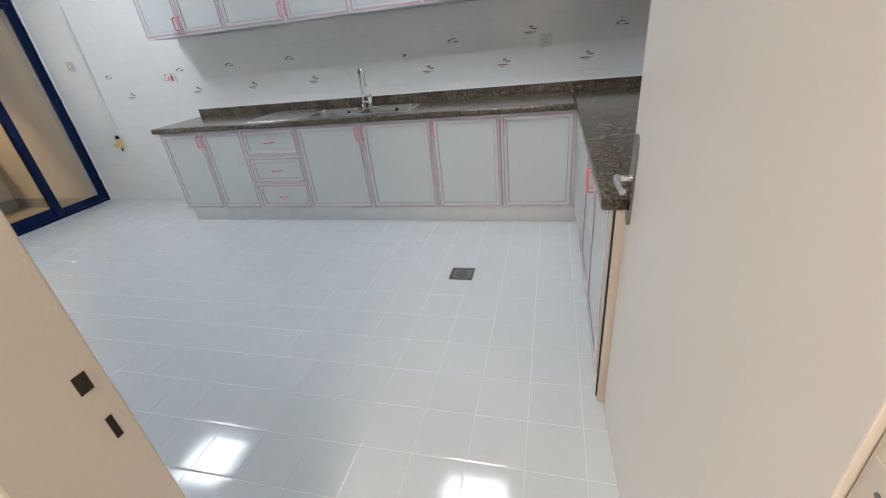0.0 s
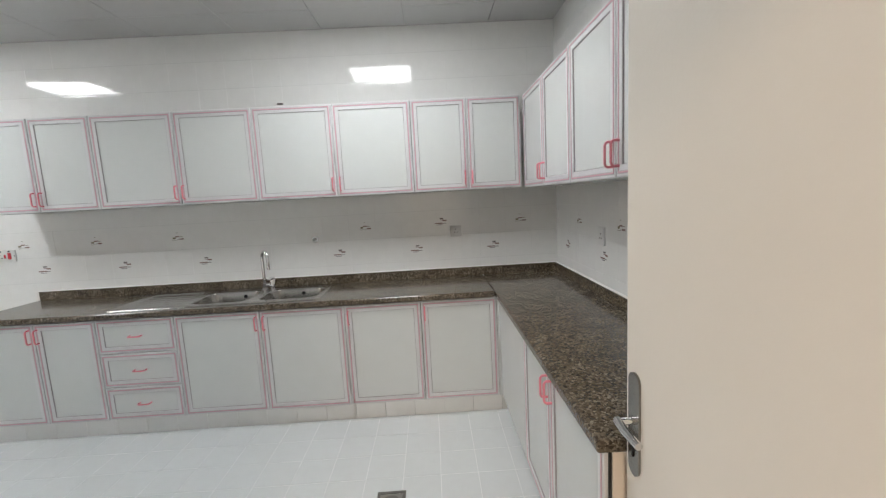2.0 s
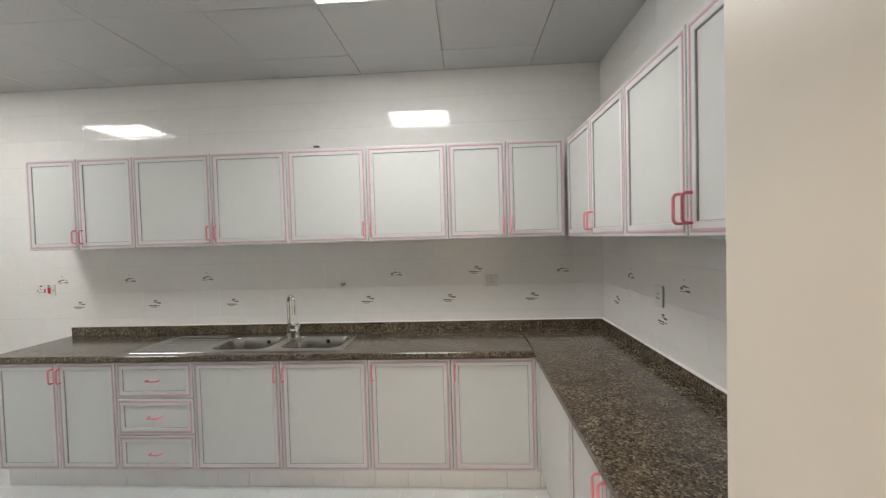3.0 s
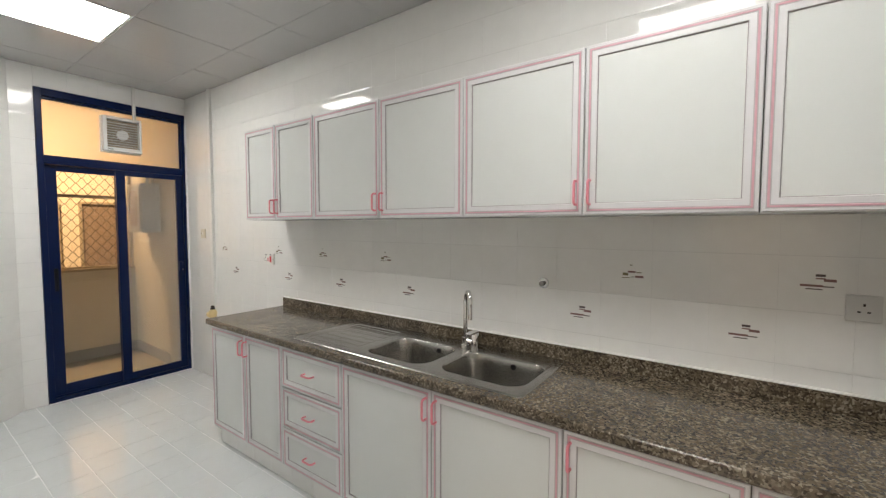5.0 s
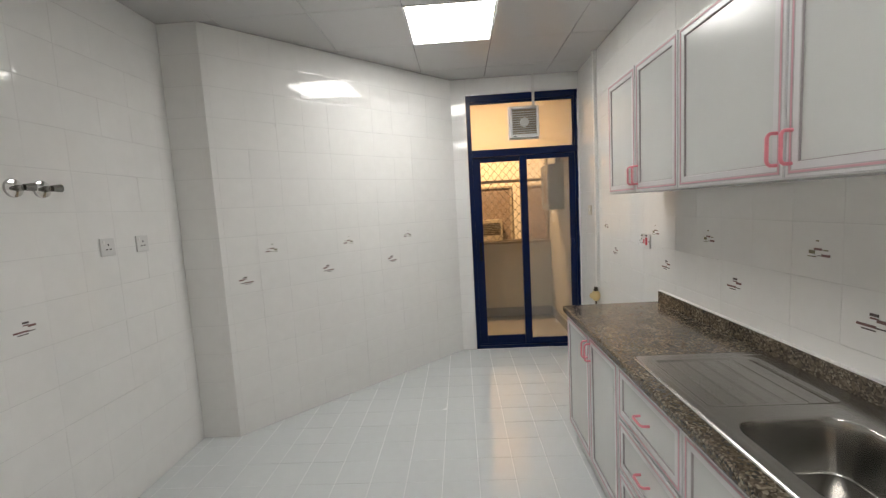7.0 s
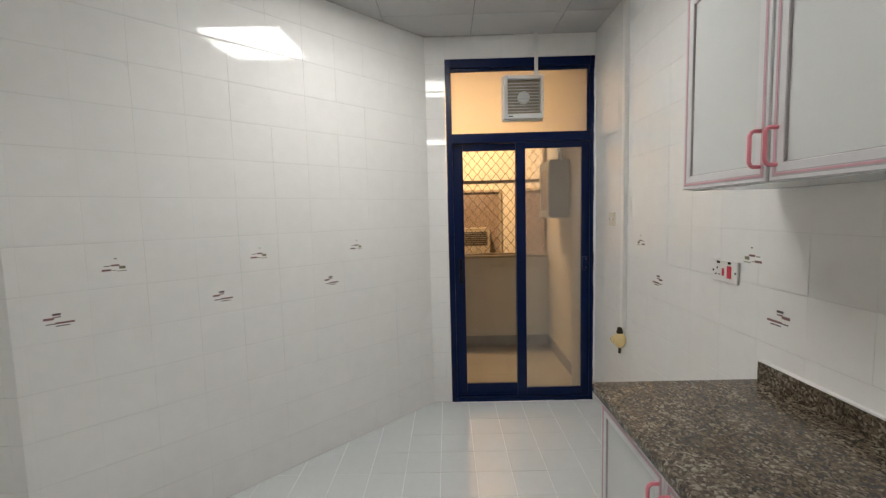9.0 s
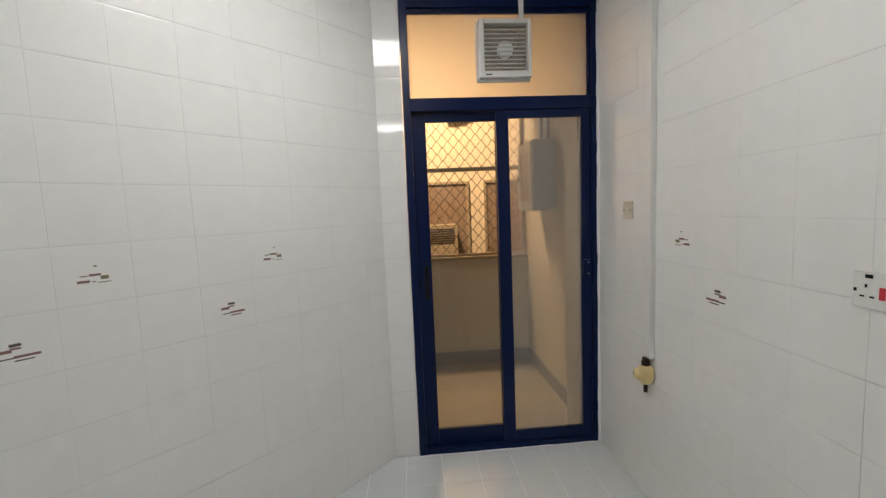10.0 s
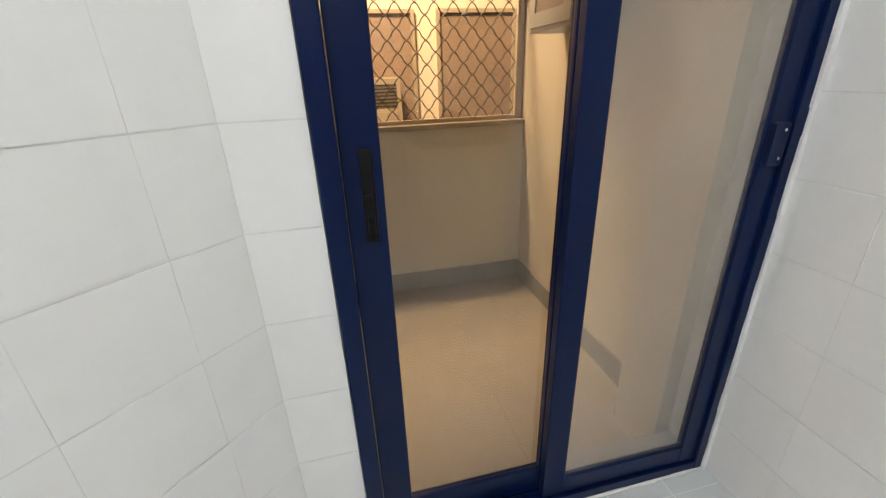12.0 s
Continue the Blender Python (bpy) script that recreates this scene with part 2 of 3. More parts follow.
for k in range(4):
    bm.faces.new((lo[k], lo[(k + 1) % 4], hi[(k + 1) % 4], hi[k]))
wall_diagonal = tagged(link("wall_southwest", bm, GROUT), "slanting white tiled wall with a short return", "wall", kind="structure")

floor = tagged(link("floor", boxes(((-4.82, 0.3, -0.12), (1.2, 3.9, -0.0012))), FLOOR_GROUT), "glossy bluish white square floor tiles with pale joints", "floor", kind="structure")
hall = tagged(link("wall_hall", boxes(((-1.7, -1.8, -0.1), (1.7, -1.65, 2.8)), ((-1.85, -1.8, -0.1), (-1.7, 0.36, 2.8)), ((1.7, -1.8, -0.1), (1.85, 0.36, 2.8)), ((-1.85, -1.8, 2.8), (1.85, 0.36, 2.9))), PLASTER),
              "plain cream plaster walls of the entrance hall", "wall", kind="structure")
hall_floor = tagged(link("floor_hall", boxes(((-1.85, -1.8, -0.12), (1.85, 0.3, -0.001))), FLOOR_TILE), "plain pale tiled hall floor", "floor", kind="structure")

# ceiling: clip-in panels on a grid, with two openings for the lamps
GX, GY = 0.625, 0.605
LAMPS = ((-3.235 - GX / 2, 2.49), (-0.11 - GX / 2, 2.49))
bm = bmesh.new()
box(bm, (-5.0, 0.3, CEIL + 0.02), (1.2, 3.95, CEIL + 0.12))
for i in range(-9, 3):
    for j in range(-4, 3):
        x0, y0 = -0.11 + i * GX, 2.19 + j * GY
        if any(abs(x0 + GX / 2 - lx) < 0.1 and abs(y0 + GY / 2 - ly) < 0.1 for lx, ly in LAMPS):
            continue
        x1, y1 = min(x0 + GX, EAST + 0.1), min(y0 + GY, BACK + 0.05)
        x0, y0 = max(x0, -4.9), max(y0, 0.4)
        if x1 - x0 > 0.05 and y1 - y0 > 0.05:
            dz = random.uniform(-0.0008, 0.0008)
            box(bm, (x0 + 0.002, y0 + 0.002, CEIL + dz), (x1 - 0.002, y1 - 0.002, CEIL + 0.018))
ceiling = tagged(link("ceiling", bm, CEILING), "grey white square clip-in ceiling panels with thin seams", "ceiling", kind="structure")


def ceiling_light(x, y):
    t = thing("ceiling_light", "lit square recessed LED panel light in the ceiling", "ceiling light", "ceiling lights", m=pose(x, y, CEIL))
    w, h = GX / 2 - 0.003, GY / 2 - 0.003
    bm = bmesh.new()
    for lo, hi in (((-w, -h), (-w + 0.012, h)), ((w - 0.012, -h), (w, h)), ((-w + 0.012, -h), (w - 0.012, -h + 0.012)), ((-w + 0.012, h - 0.012), (w - 0.012, h))):
        box(bm, (*lo, -0.003), (*hi, 0.015))
    part("frame", bm, SWITCH, t, "thin white frame")
    part("diffuser", boxes(((-w + 0.012, -h + 0.012, 0.0), (w - 0.012, h - 0.012, 0.01))), LED, t, "glowing white diffuser")
    return t


for lx, ly in LAMPS:
    ceiling_light(lx, ly)

# ---- entrance door ----
FX0, FX1, FY = -0.39, 0.507, 0.492
frame_thing = thing("door_frame", "cream painted timber door frame with a worn lock strike", "door frame", kind="structure")
strike_jamb = part("jamb", boxes(((FX0 - 0.08, FY - 0.16, 0), (FX0, FY + 0.001, 2.05), 0.004)), JAMB, frame_thing)
part("jamb", boxes(((FX1, FY - 0.16, 0), (FX1 + 0.08, FY - 0.034, 2.05), 0.004)), JAMB, frame_thing)
part("head", boxes(((FX0 - 0.08, FY - 0.16, 2.05), (FX1 + 0.08, FY + 0.001, 2.13), 0.004)), JAMB, frame_thing)
part("latch_recess", boxes(((FX0, FY - 0.041, 0.952), (FX0 + 0.0015, FY - 0.022, 0.984))), WIRE, frame_thing, "worn metal latch recess")
part("bolt_slot", boxes(((FX0, FY - 0.034, 0.855), (FX0 + 0.0015, FY - 0.024, 0.897))), DARK, frame_thing, "dark bolt slot")
for hz in (0.25, 0.98, 1.8):
    hinge = part("hinge", boxes(((FX1 - 0.0012, FY - 0.07, hz - 0.045), (FX1, FY - 0.04, hz + 0.045))), JAMB, frame_thing, "painted hinge plate")
    bm = bmesh.new()
    for dz in (-0.02, 0.02):
        tube(bm, [(FX1 - 0.0022, FY - 0.058, hz + dz), (FX1 - 0.001, FY - 0.058, hz + dz)], 0.003, 8)
    part("screws", bm, NICKEL, hinge)

leaf = thing("door", "open cream painted flush door with a nickel lever handle", "door", m=pose(0.499, FY + 0.006, 0.006, 0, 0, 1.75))
part("door_leaf", boxes(((0, -0.038, 0), (0.04, 0.90, 2.03), 0.002)), CREAM, leaf)
bm = bmesh.new()
n = 10
cy, w = 0.858, 0.024
outline = [(cy + w * math.cos(math.pi * k / n), 1.042 + w * math.sin(math.pi * k / n)) for k in range(n + 1)] + [(cy + w * math.cos(math.pi + math.pi * k / n), 0.827 + w * math.sin(math.pi + math.pi * k / n)) for k in range(n + 1)]
vf = [bm.verts.new((-0.006, y, z)) for y, z in outline]
vb = [bm.verts.new((0.0, y, z)) for y, z in outline]
bm.faces.new(vf)
for k in range(len(vf)):
    bm.faces.new((vf[k], vf[(k + 1) % len(vf)], vb[(k + 1) % len(vf)], vb[k]))
plate = part("lock_plate", bm, NICKEL, leaf, "rounded satin nickel lock plate")
bm = bmesh.new()
tube(bm, [(-0.003, cy, 0.945), (-0.045, cy, 0.945)], 0.0095, 12)
tube(bm, [(-0.042, cy + 0.008, 0.945), (-0.046, cy - 0.04, 0.943), (-0.044, cy - 0.095, 0.941)], [0.0105, 0.0105, 0.009], 12)
part("lever", bm, CHROME, plate, "bright metal lever", True)
bm = bmesh.new()
tube(bm, [(-0.0055, cy, 0.875), (-0.009, cy, 0.875)], 0.008, 12)
box(bm, (-0.0085, cy - 0.003, 0.853), (-0.0055, cy + 0.003, 0.87))
part("keyhole", bm, BLACK, plate)
part("edge_latch", boxes(((0.008, 0.8995, 0.90), (0.032, 0.902, 1.03))), NICKEL, leaf)


# ---- cabinets ----
def c_handle(bm, p, along, out, length=0.096):
    p, along, out = Vector(p), Vector(along), Vector(out)
    h = length / 2
    pts = [p - along * h, p - along * h + out * 0.02, p - along * (h - 0.004) + out * 0.026, p - along * (h - 0.012) + out * 0.03,
           p + along * (h - 0.012) + out * 0.03, p + along * (h - 0.004) + out * 0.026, p + along * h + out * 0.02, p + along * h]
    return tube(bm, pts, 0.0052, 8)


def cab_door(parent, x0, x1, z0, z1, y, name="door", handle=None, horizontal=False):
    """A framed front with a pink strip; y is its outer face; the handle is at (x, z)."""
    g = 0.0032
    x0, x1, z0, z1 = x0 + g, x1 - g, z0 + g, z1 - g
    fr = part(name, ring(bmesh.new(), x0, x1, z0, z1, 0.044, y, y + 0.019), CAB_FRAME, parent)
    part("panel", boxes(((x0 + 0.04, y + 0.007, z0 + 0.04), (x1 - 0.04, y + 0.016, z1 - 0.04))), CABINET, fr, "plain white panel")
    part("strip", ring(bmesh.new(), x0 + 0.012, x1 - 0.012, z0 + 0.012, z1 - 0.012, 0.0095, y - 0.0016, y + 0.004), PINK, fr, "thin pink line")
    part("groove", ring(bmesh.new(), x0 + 0.0085, x1 - 0.0085, z0 + 0.0085, z1 - 0.0085, 0.0165, y - 0.0006, y + 0.004), CAB_GROOVE, fr, "thin grey line either side of the pink")
    part("bead", ring(bmesh.new(), x0 + 0.0375, x1 - 0.0375, z0 + 0.0375, z1 - 0.0375, 0.008, y + 0.0015, y + 0.010), CAB_LINE, fr, "thin grey bead")
    if handle:
        bm = bmesh.new()
        c_handle(bm, (handle[0], y, handle[1]), (1, 0, 0) if horizontal else (0, 0, 1), (0, -1, 0), 0.076 if horizontal else 0.09)
        part("handle", bm, RED, fr, "pink red plastic bar handle", True)
    return fr


def carcass(parent, x0, x1, z0, z1, y0, y1):
    c = 0.001
    part("body", boxes(((x0 + c, y0, z0), (x1 - c, y1, z1), 0.0015)), CABINET, parent)


def wall_cabinet(m, width, split, label):
    t = thing("wall_cabinet", label, "wall cabinet", "wall cabinets", m=m)
    h, dep = 0.64, 0.318
    carcass(t, 0, width, 0, h, 0.02, dep)
    cab_door(t, 0, split, 0, h, 0, handle=(split - 0.026, 0.088))
    cab_door(t, split, width, 0, h, 0, handle=(split + 0.026, 0.088))
    return t


UP = 1.55
UPPER = ((-3.092, -2.712, -2.300), (-2.300, -1.736, -1.198), (-1.198, -0.645, -0.101), (-0.101, 0.289, 0.672))
for x0, xm, x1 in UPPER:
    wall_cabinet(pose(x0, 3.40, UP), x1 - x0, xm - x0, "white two door wall cabinet with pink lines over the counter")
for y0, ym, y1 in ((3.385, 2.89, 2.42), (2.42, 1.93, 1.44)):
    wall_cabinet(pose(0.685, y0, UP - 0.006, 0, 0, -90), y0 - y1, y0 - ym, "white two door wall cabinet with pink lines on the side wall")

BZ0, BZ1, BF, BD = 0.125, 0.826, 3.122, 0.585


def base_cabinet(m, width, fronts, label, dep=BD):
    t = thing("base_cabinet", label, "base cabinet", "base cabinets", m=m)
    carcass(t, 0, width, BZ0, BZ1, 0.02, dep)
    for x0, x1, side in fronts:
        hx = None if side == 0 else ((x0 + 0.026) if side < 0 else (x1 - 0.026))
        cab_door(t, x0, x1, BZ0, BZ1, 0, handle=(hx, BZ1 - 0.085) if hx is not None else None)
    return t


base_cabinet(pose(-3.072, BF, 0), 0.826, ((0, 0.429, 1), (0.429, 0.826, -1)), "white two door base cabinet with pink handles at the counter end")
drawers = thing("drawer_cabinet", "white base cabinet with three drawers and pink handles", "drawer unit", m=pose(-2.246, BF, 0))
carcass(drawers, 0, 0.512, BZ0, BZ1, 0.02, BD)
for z0, z1 in ((0.592, BZ1), (0.356, 0.592), (BZ0, 0.356)):
    cab_door(drawers, 0, 0.512, z0, z1, 0, "drawer", (0.256, (z0 + z1) / 2), True)
base_cabinet(pose(-1.734, BF, 0), 1.124, ((0, 0.564, 1), (0.564, 1.124, -1)), "white two door sink base cabinet with pink handles", 0.05)
base_cabinet(pose(-0.610, BF, 0), 0.51, ((0, 0.51, -1),), "white single door base cabinet beside the sink")
base_cabinet(pose(-0.100, BF, 0), 0.512, ((0, 0.512, -1),), "white single door base cabinet at the inner corner")
base_cabinet(pose(0.432, 2.41, 0, 0, 0, -90), 0.968, ((0, 0.456, 1), (0.456, 0.968, -1)), "white two door base cabinet under the short counter", 0.55)
fill = thing("corner_filler", "plain white filler panel in the cabinet corner", "filler panel")
part("panel", boxes(((0.432, 2.412, BZ0), (0.45, BF + 0.06, BZ1), 0.001)), CABINET, fill)
part("panel", boxes(((0.413, BF + 0.004, BZ0), (0.431, BF + 0.02, BZ1), 0.001)), CABINET, fill)
endp = thing("end_panel", "yellowed white end panel of the short counter", "end panel")
part("gap_strip", boxes(((0.4425, 1.431, 0.02), (0.4475, 1.4405, BZ1))), DARK, endp, "dark open joint")
part("panel", boxes(((0.448, 1.425, 0.0), (1.0, 1.4405, BZ1), 0.001)), JAMB, endp)

plinth = thing("plinth", "low white tiled plinth under the base cabinets", "plinth", kind="structure")
bm = bmesh.new()
x = -3.06
while x < 0.47:
    x2 = min(x + 0.2055, 0.47)
    box(bm, (x + 0.001, 3.165, 0), (x2 - 0.001, 3.18, BZ0 - 0.002), 0.0015)
    x = x2
part("tiles", bm, WALL_TILE, plinth)
bm = bmesh.new()
y = 3.164
while y > 1.46:
    y2 = max(y - 0.2055, 1.445)
    box(bm, (0.475, y2 + 0.001, 0), (0.49, y - 0.001, BZ0 - 0.002), 0.0015)
    y = y2
part("tiles", bm, WALL_TILE, plinth)
part("core", boxes(((-3.05, 3.181, 0), (0.468, 3.70, BZ0 - 0.003)), ((0.491, 1.45, 0), (1.0, 3.70, BZ0 - 0.003))), GROUT, plinth)

# ---- worktop ----
CT, CB = 0.868, 0.828
SX0, SX1, SY0, SY1 = -2.21, -0.785, 3.165, 3.695


def slab(bm, xs, ys, keep, z0, z1):
    top, bot = {}, {}

    def v(table, i, j, z):
        if (i, j) not in table:
            table[i, j] = bm.verts.new((xs[i], ys[j], z))
        return table[i, j]
    for i in range(len(xs) - 1):
        for j in range(len(ys) - 1):
            if not keep(i, j):
                continue
            q = ((i, j), (i + 1, j), (i + 1, j + 1), (i, j + 1))
            bm.faces.new([v(top, a, b, z1) for a, b in q])
            bm.faces.new([v(bot, a, b, z0) for a, b in reversed(q)])
            for (a, b), (c, e), (di, dj) in ((q[0], q[1], (0, -1)), (q[1], q[2], (1, 0)), (q[2], q[3], (0, 1)), (q[3], q[0], (-1, 0))):
                ni, nj = i + di, j + dj
                if not (0 <= ni < len(xs) - 1 and 0 <= nj < len(ys) - 1 and keep(ni, nj)):
                    bm.faces.new((v(top, a, b, z1), v(bot, a, b, z0), v(bot, c, e, z0), v(top, c, e, z1)))


worktop = thing("worktop", "L shaped polished brown speckled granite worktop with a rounded edge", "worktop")
bm = bmesh.new()
slab(bm, [-3.124, -1.735, -0.80, 0.4005], [3.108, 3.19, 3.585, 3.716], lambda i, j: not (i == 1 and j == 1), CB, CT)
long_slab = part("slab", bm, GRANITE, worktop)
bm = bmesh.new()
slab(bm, [0.4015, 1.006], [1.412, 3.716], lambda i, j: True, CB, CT)
short_slab = part("slab", bm, GRANITE, worktop)
for ob, wd in ((long_slab, 0.009), (short_slab, 0.009)):
    bv = ob.modifiers.new("edge", "BEVEL")
    bv.width, bv.segments, bv.limit_method, bv.angle_limit = wd, 3, "ANGLE", radians(50)
upstand = thing("upstand", "low brown granite upstand along the wall", "upstand")
part("strip", boxes(((-3.112, 3.698, CT), (0.988, 3.717, 0.936), 0.002)), GRANITE, upstand)
part("strip", boxes(((0.988, 1.42, CT), (1.007, 3.717, 0.936), 0.002)), GRANITE, upstand)
part("sealant", boxes(((-3.11, 3.702, 0.936), (0.99, 3.718, 0.941)), ((0.991, 1.425, 0.936), (1.008, 3.70, 0.941))), SEALANT, upstand, "white sealant bead")

# ---- sink ----
sink = thing("sink", "double bowl stainless steel sink with a ribbed drainer", "sink")
BOWLS = ((-1.695, -1.30, 3.222, 3.555), (-1.235, -0.822, 3.232, 3.555))


def rounded(x, y, b, r):
    cx, cy2 = (b[0] + b[1]) / 2, (b[2] + b[3]) / 2
    qx, qy = abs(x - cx) - (b[1] - b[0]) / 2 + r, abs(y - cy2) - (b[3] - b[2]) / 2 + r
    return math.hypot(max(qx, 0), max(qy, 0)) + min(max(qx, qy), 0) - r


def sink_height(x, y):
    def step(t):
        t = min(max(t, 0), 1)
        return t * t * (3 - 2 * t)
    z = 0.0062 * step(-rounded(x, y, (SX0, SX1, SY0, SY1), 0.03) / 0.012 + 0.1)
    inner = rounded(x, y, (SX0 + 0.035, SX1 - 0.035, SY0 + 0.03, SY1 - 0.03), 0.03)
    z -= 0.001 * step(-inner / 0.01)
    dr = rounded(x, y, (-2.15, -1.76, 3.215, 3.62), 0.03)
    if dr < 0:
        z -= 0.0042 * step(-dr / 0.016)
        z += 0.0017 * step(-dr / 0.03) * max(0, math.cos((y - 3.22) / 0.06 * 2 * math.pi)) ** 6
    for b in BOWLS:
        dd = -rounded(x, y, b, 0.085)
        z -= 0.15 * step(dd / 0.036) + 0.012 * step(dd / 0.15)
    return z


bm = bmesh.new()
nx, ny = 560, 210
grid = [[None] * (ny + 1) for _ in range(nx + 1)]
for i in range(nx + 1):
    for j in range(ny + 1):
        x, y = SX0 + (SX1 - SX0) * i / nx, SY0 + (SY1 - SY0) * j / ny
        edge = i in (0, nx) or j in (0, ny)
        grid[i][j] = bm.verts.new((x, y, CT - 0.002 if edge else CT + sink_height(x, y)))
for i in range(nx):
    for j in range(ny):
        bm.faces.new((grid[i][j], grid[i + 1][j], grid[i + 1][j + 1], grid[i][j + 1]))
basin = part("basin", bm, STEEL, sink)
for p in basin.data.polygons:
    p.use_smooth = True
for (bx0, bx1, by0, by1), hx in zip(BOWLS, (-1.44, -1.0)):
    bm = bmesh.new()
    cx, cy2 = (bx0 + bx1) / 2, (by0 + by1) / 2
    tube(bm, [(cx, cy2, CT - 0.162), (cx, cy2, CT - 0.157), (cx, cy2, CT - 0.156)], [0.045, 0.045, 0.04], 24)
    drain = part("drain", bm, CHROME, sink, "round chrome drain", True)
    bm = bmesh.new()
    tube(bm, [(cx, cy2, CT - 0.157), (cx, cy2, CT - 0.1552)], 0.024, 18)
    part("hole", bm, BLACK, drain)
    bm = bmesh.new()
    tube(bm, [(hx, by1 - 0.002, CT - 0.03), (hx, by1 - 0.0135, CT - 0.03)], 0.014, 18)
    part("overflow", bm, BLACK, sink, "black overflow hole")

tap = thing("tap", "chrome swan neck mixer tap standing on the sink", "tap")
bm = bmesh.new()
arc = [(-1.315, 3.615, CT + 0.004), (-1.315, 3.615, 1.10)]
for k in range(1, 13):
    a = math.pi * k / 12
    s = 0.042 * (1 - math.cos(a))
    arc.append((-1.315 + s * 0.75, 3.615 - s * 0.66, 1.11 + 0.055 * math.sin(a)))
arc.append((-1.315 + 0.063, 3.615 - 0.056, 1.03))
tube(bm, arc, 0.012, 14)
part("spout", bm, CHROME, tap, "", True)
bm = bmesh.new()
tube(bm, [(-1.315, 3.615, CT + 0.003), (-1.315, 3.615, CT + 0.012), (-1.315, 3.615, CT + 0.014), (-1.315, 3.615, CT + 0.05)], [0.024, 0.024, 0.018, 0.017], 18)
tube(bm, [(-1.315, 3.615, CT + 0.035), (-1.255, 3.605, CT + 0.035)], 0.012, 14)
tube(bm, [(-1.25, 3.605, CT + 0.003), (-1.25, 3.605, CT + 0.075), (-1.25, 3.605, CT + 0.085)], [0.021, 0.021, 0.017], 18)
part("valve_body", bm, CHROME, tap, "", True)
bm = bmesh.new()
box(bm, (-1.265, 3.535, CT + 0.086), (-1.235, 3.618, CT + 0.097), 0.004)
part("lever", bm, CHROME, tap)


# ---- blue balcony door ----
FW = WEST
door_b = thing("balcony_door", "dark navy aluminium sliding balcony door with an upper light", "sliding door", kind="structure")
DY0, DY1, DT = 2.60, 3.712, 2.633
fx0, fx1 = FW - 0.075, FW + 0.012
part("jamb", boxes(((fx0, DY0, 0), (fx1, DY0 + 0.042, DT), 0.003)), NAVY, door_b)
part("jamb", boxes(((fx0, DY1 - 0.034, 0), (fx1, DY1, DT), 0.003)), NAVY, door_b)
part("head", boxes(((fx0, DY0 + 0.042, DT - 0.062), (fx1 - 0.002, DY1 - 0.034, DT), 0.003)), NAVY, door_b)
part("transom_bar", boxes(((fx0, DY0 + 0.042, 2.02), (fx1 - 0.002, DY1 - 0.034, 2.09), 0.003)), NAVY, door_b)
part("threshold", boxes(((fx0, DY0 + 0.042, 0.0), (fx1 - 0.002, DY1 - 0.034, 0.035), 0.003), ((FW - 0.028, DY0 + 0.042, 0.035), (FW - 0.022, DY1 - 0.034, 0.05)), ((FW - 0.062, DY0 + 0.042, 0.035), (FW - 0.056, DY1 - 0.034, 0.05))), NAVY, door_b)
part("bead", boxes(((FW - 0.05, DY0 + 0.042, 2.548), (FW - 0.01, DY1 - 0.034, DT - 0.063)), ((FW - 0.05, DY1 - 0.05, 2.091), (FW - 0.012, DY1 - 0.036, 2.547))), NAVY, door_b)


def sash(y0, y1, x, gl, gy0, gy1, gz0, gz1, label):
    s = part("sash", boxes(((x - 0.028, y0, 0.04), (x, gy0, 2.018), 0.003), ((x - 0.028, gy1, 0.04), (x, y1, 2.018), 0.003),
                           ((x - 0.027, gy0, 0.04), (x - 0.001, gy1, gz0), 0.002), ((x - 0.027, gy0, gz1), (x - 0.001, gy1, 2.018), 0.002)), NAVY, door_b, label)
    p = part("pane", boxes(((x - 0.017, gy0 - 0.004, gz0 - 0.004), (x - 0.011, gy1 + 0.004, gz1 + 0.004))), gl, s)
    p.visible_shadow = False
    return s


s_left = sash(DY0 + 0.043, 3.175, FW - 0.034, CLEAR, 2.722, 3.122, 0.132, 1.967, "navy sliding sash with clear glass")
s_right = sash(3.122, DY1 - 0.035, FW, HAZY, 3.193, 3.618, 0.105, 1.973, "navy sliding sash with dusty glass")
bm = bmesh.new()
box(bm, (FW - 0.034, 2.677, 0.948), (FW - 0.026, 2.704, 1.142), 0.003)
box(bm, (FW - 0.027, 2.683, 0.965), (FW - 0.02, 2.698, 1.052), 0.002)
for z in (0.955, 0.985, 1.0, 1.03):
    box(bm, (FW - 0.021, 2.685, z), (FW - 0.0175, 2.696, z + 0.006), 0.001)
part("pull_handle", bm, BLACK, s_left, "black flush pull handle")
part("lock_keeper", boxes(((FW, 3.622, 1.04), (FW + 0.016, 3.664, 1.14), 0.002)), NAVY, s_right, "navy lock keeper")
bm = bmesh.new()
for z in (1.058, 1.124):
    tube(bm, [(FW + 0.0155, 3.65, z), (FW + 0.018, 3.65, z)], 0.004, 8)
part("screws", bm, CHROME, s_right)
tp = part("top_pane", boxes(((FW - 0.03, DY0 + 0.040, 2.088), (FW - 0.024, DY1 - 0.032, DT - 0.06))), FROST, door_b, "frosted pane glowing with outdoor light")
tp.visible_shadow = False
bm = bmesh.new()
for k in range(40):
    z = 2.6 * k / 40
    h2 = random.uniform(0.0, 0.0035)
    box(bm, (FW + 0.0115, DY1 - 0.003 - 1.6 * h2, z), (FW + 0.017 + h2, DY1 + 0.0075, z + 0.0655))
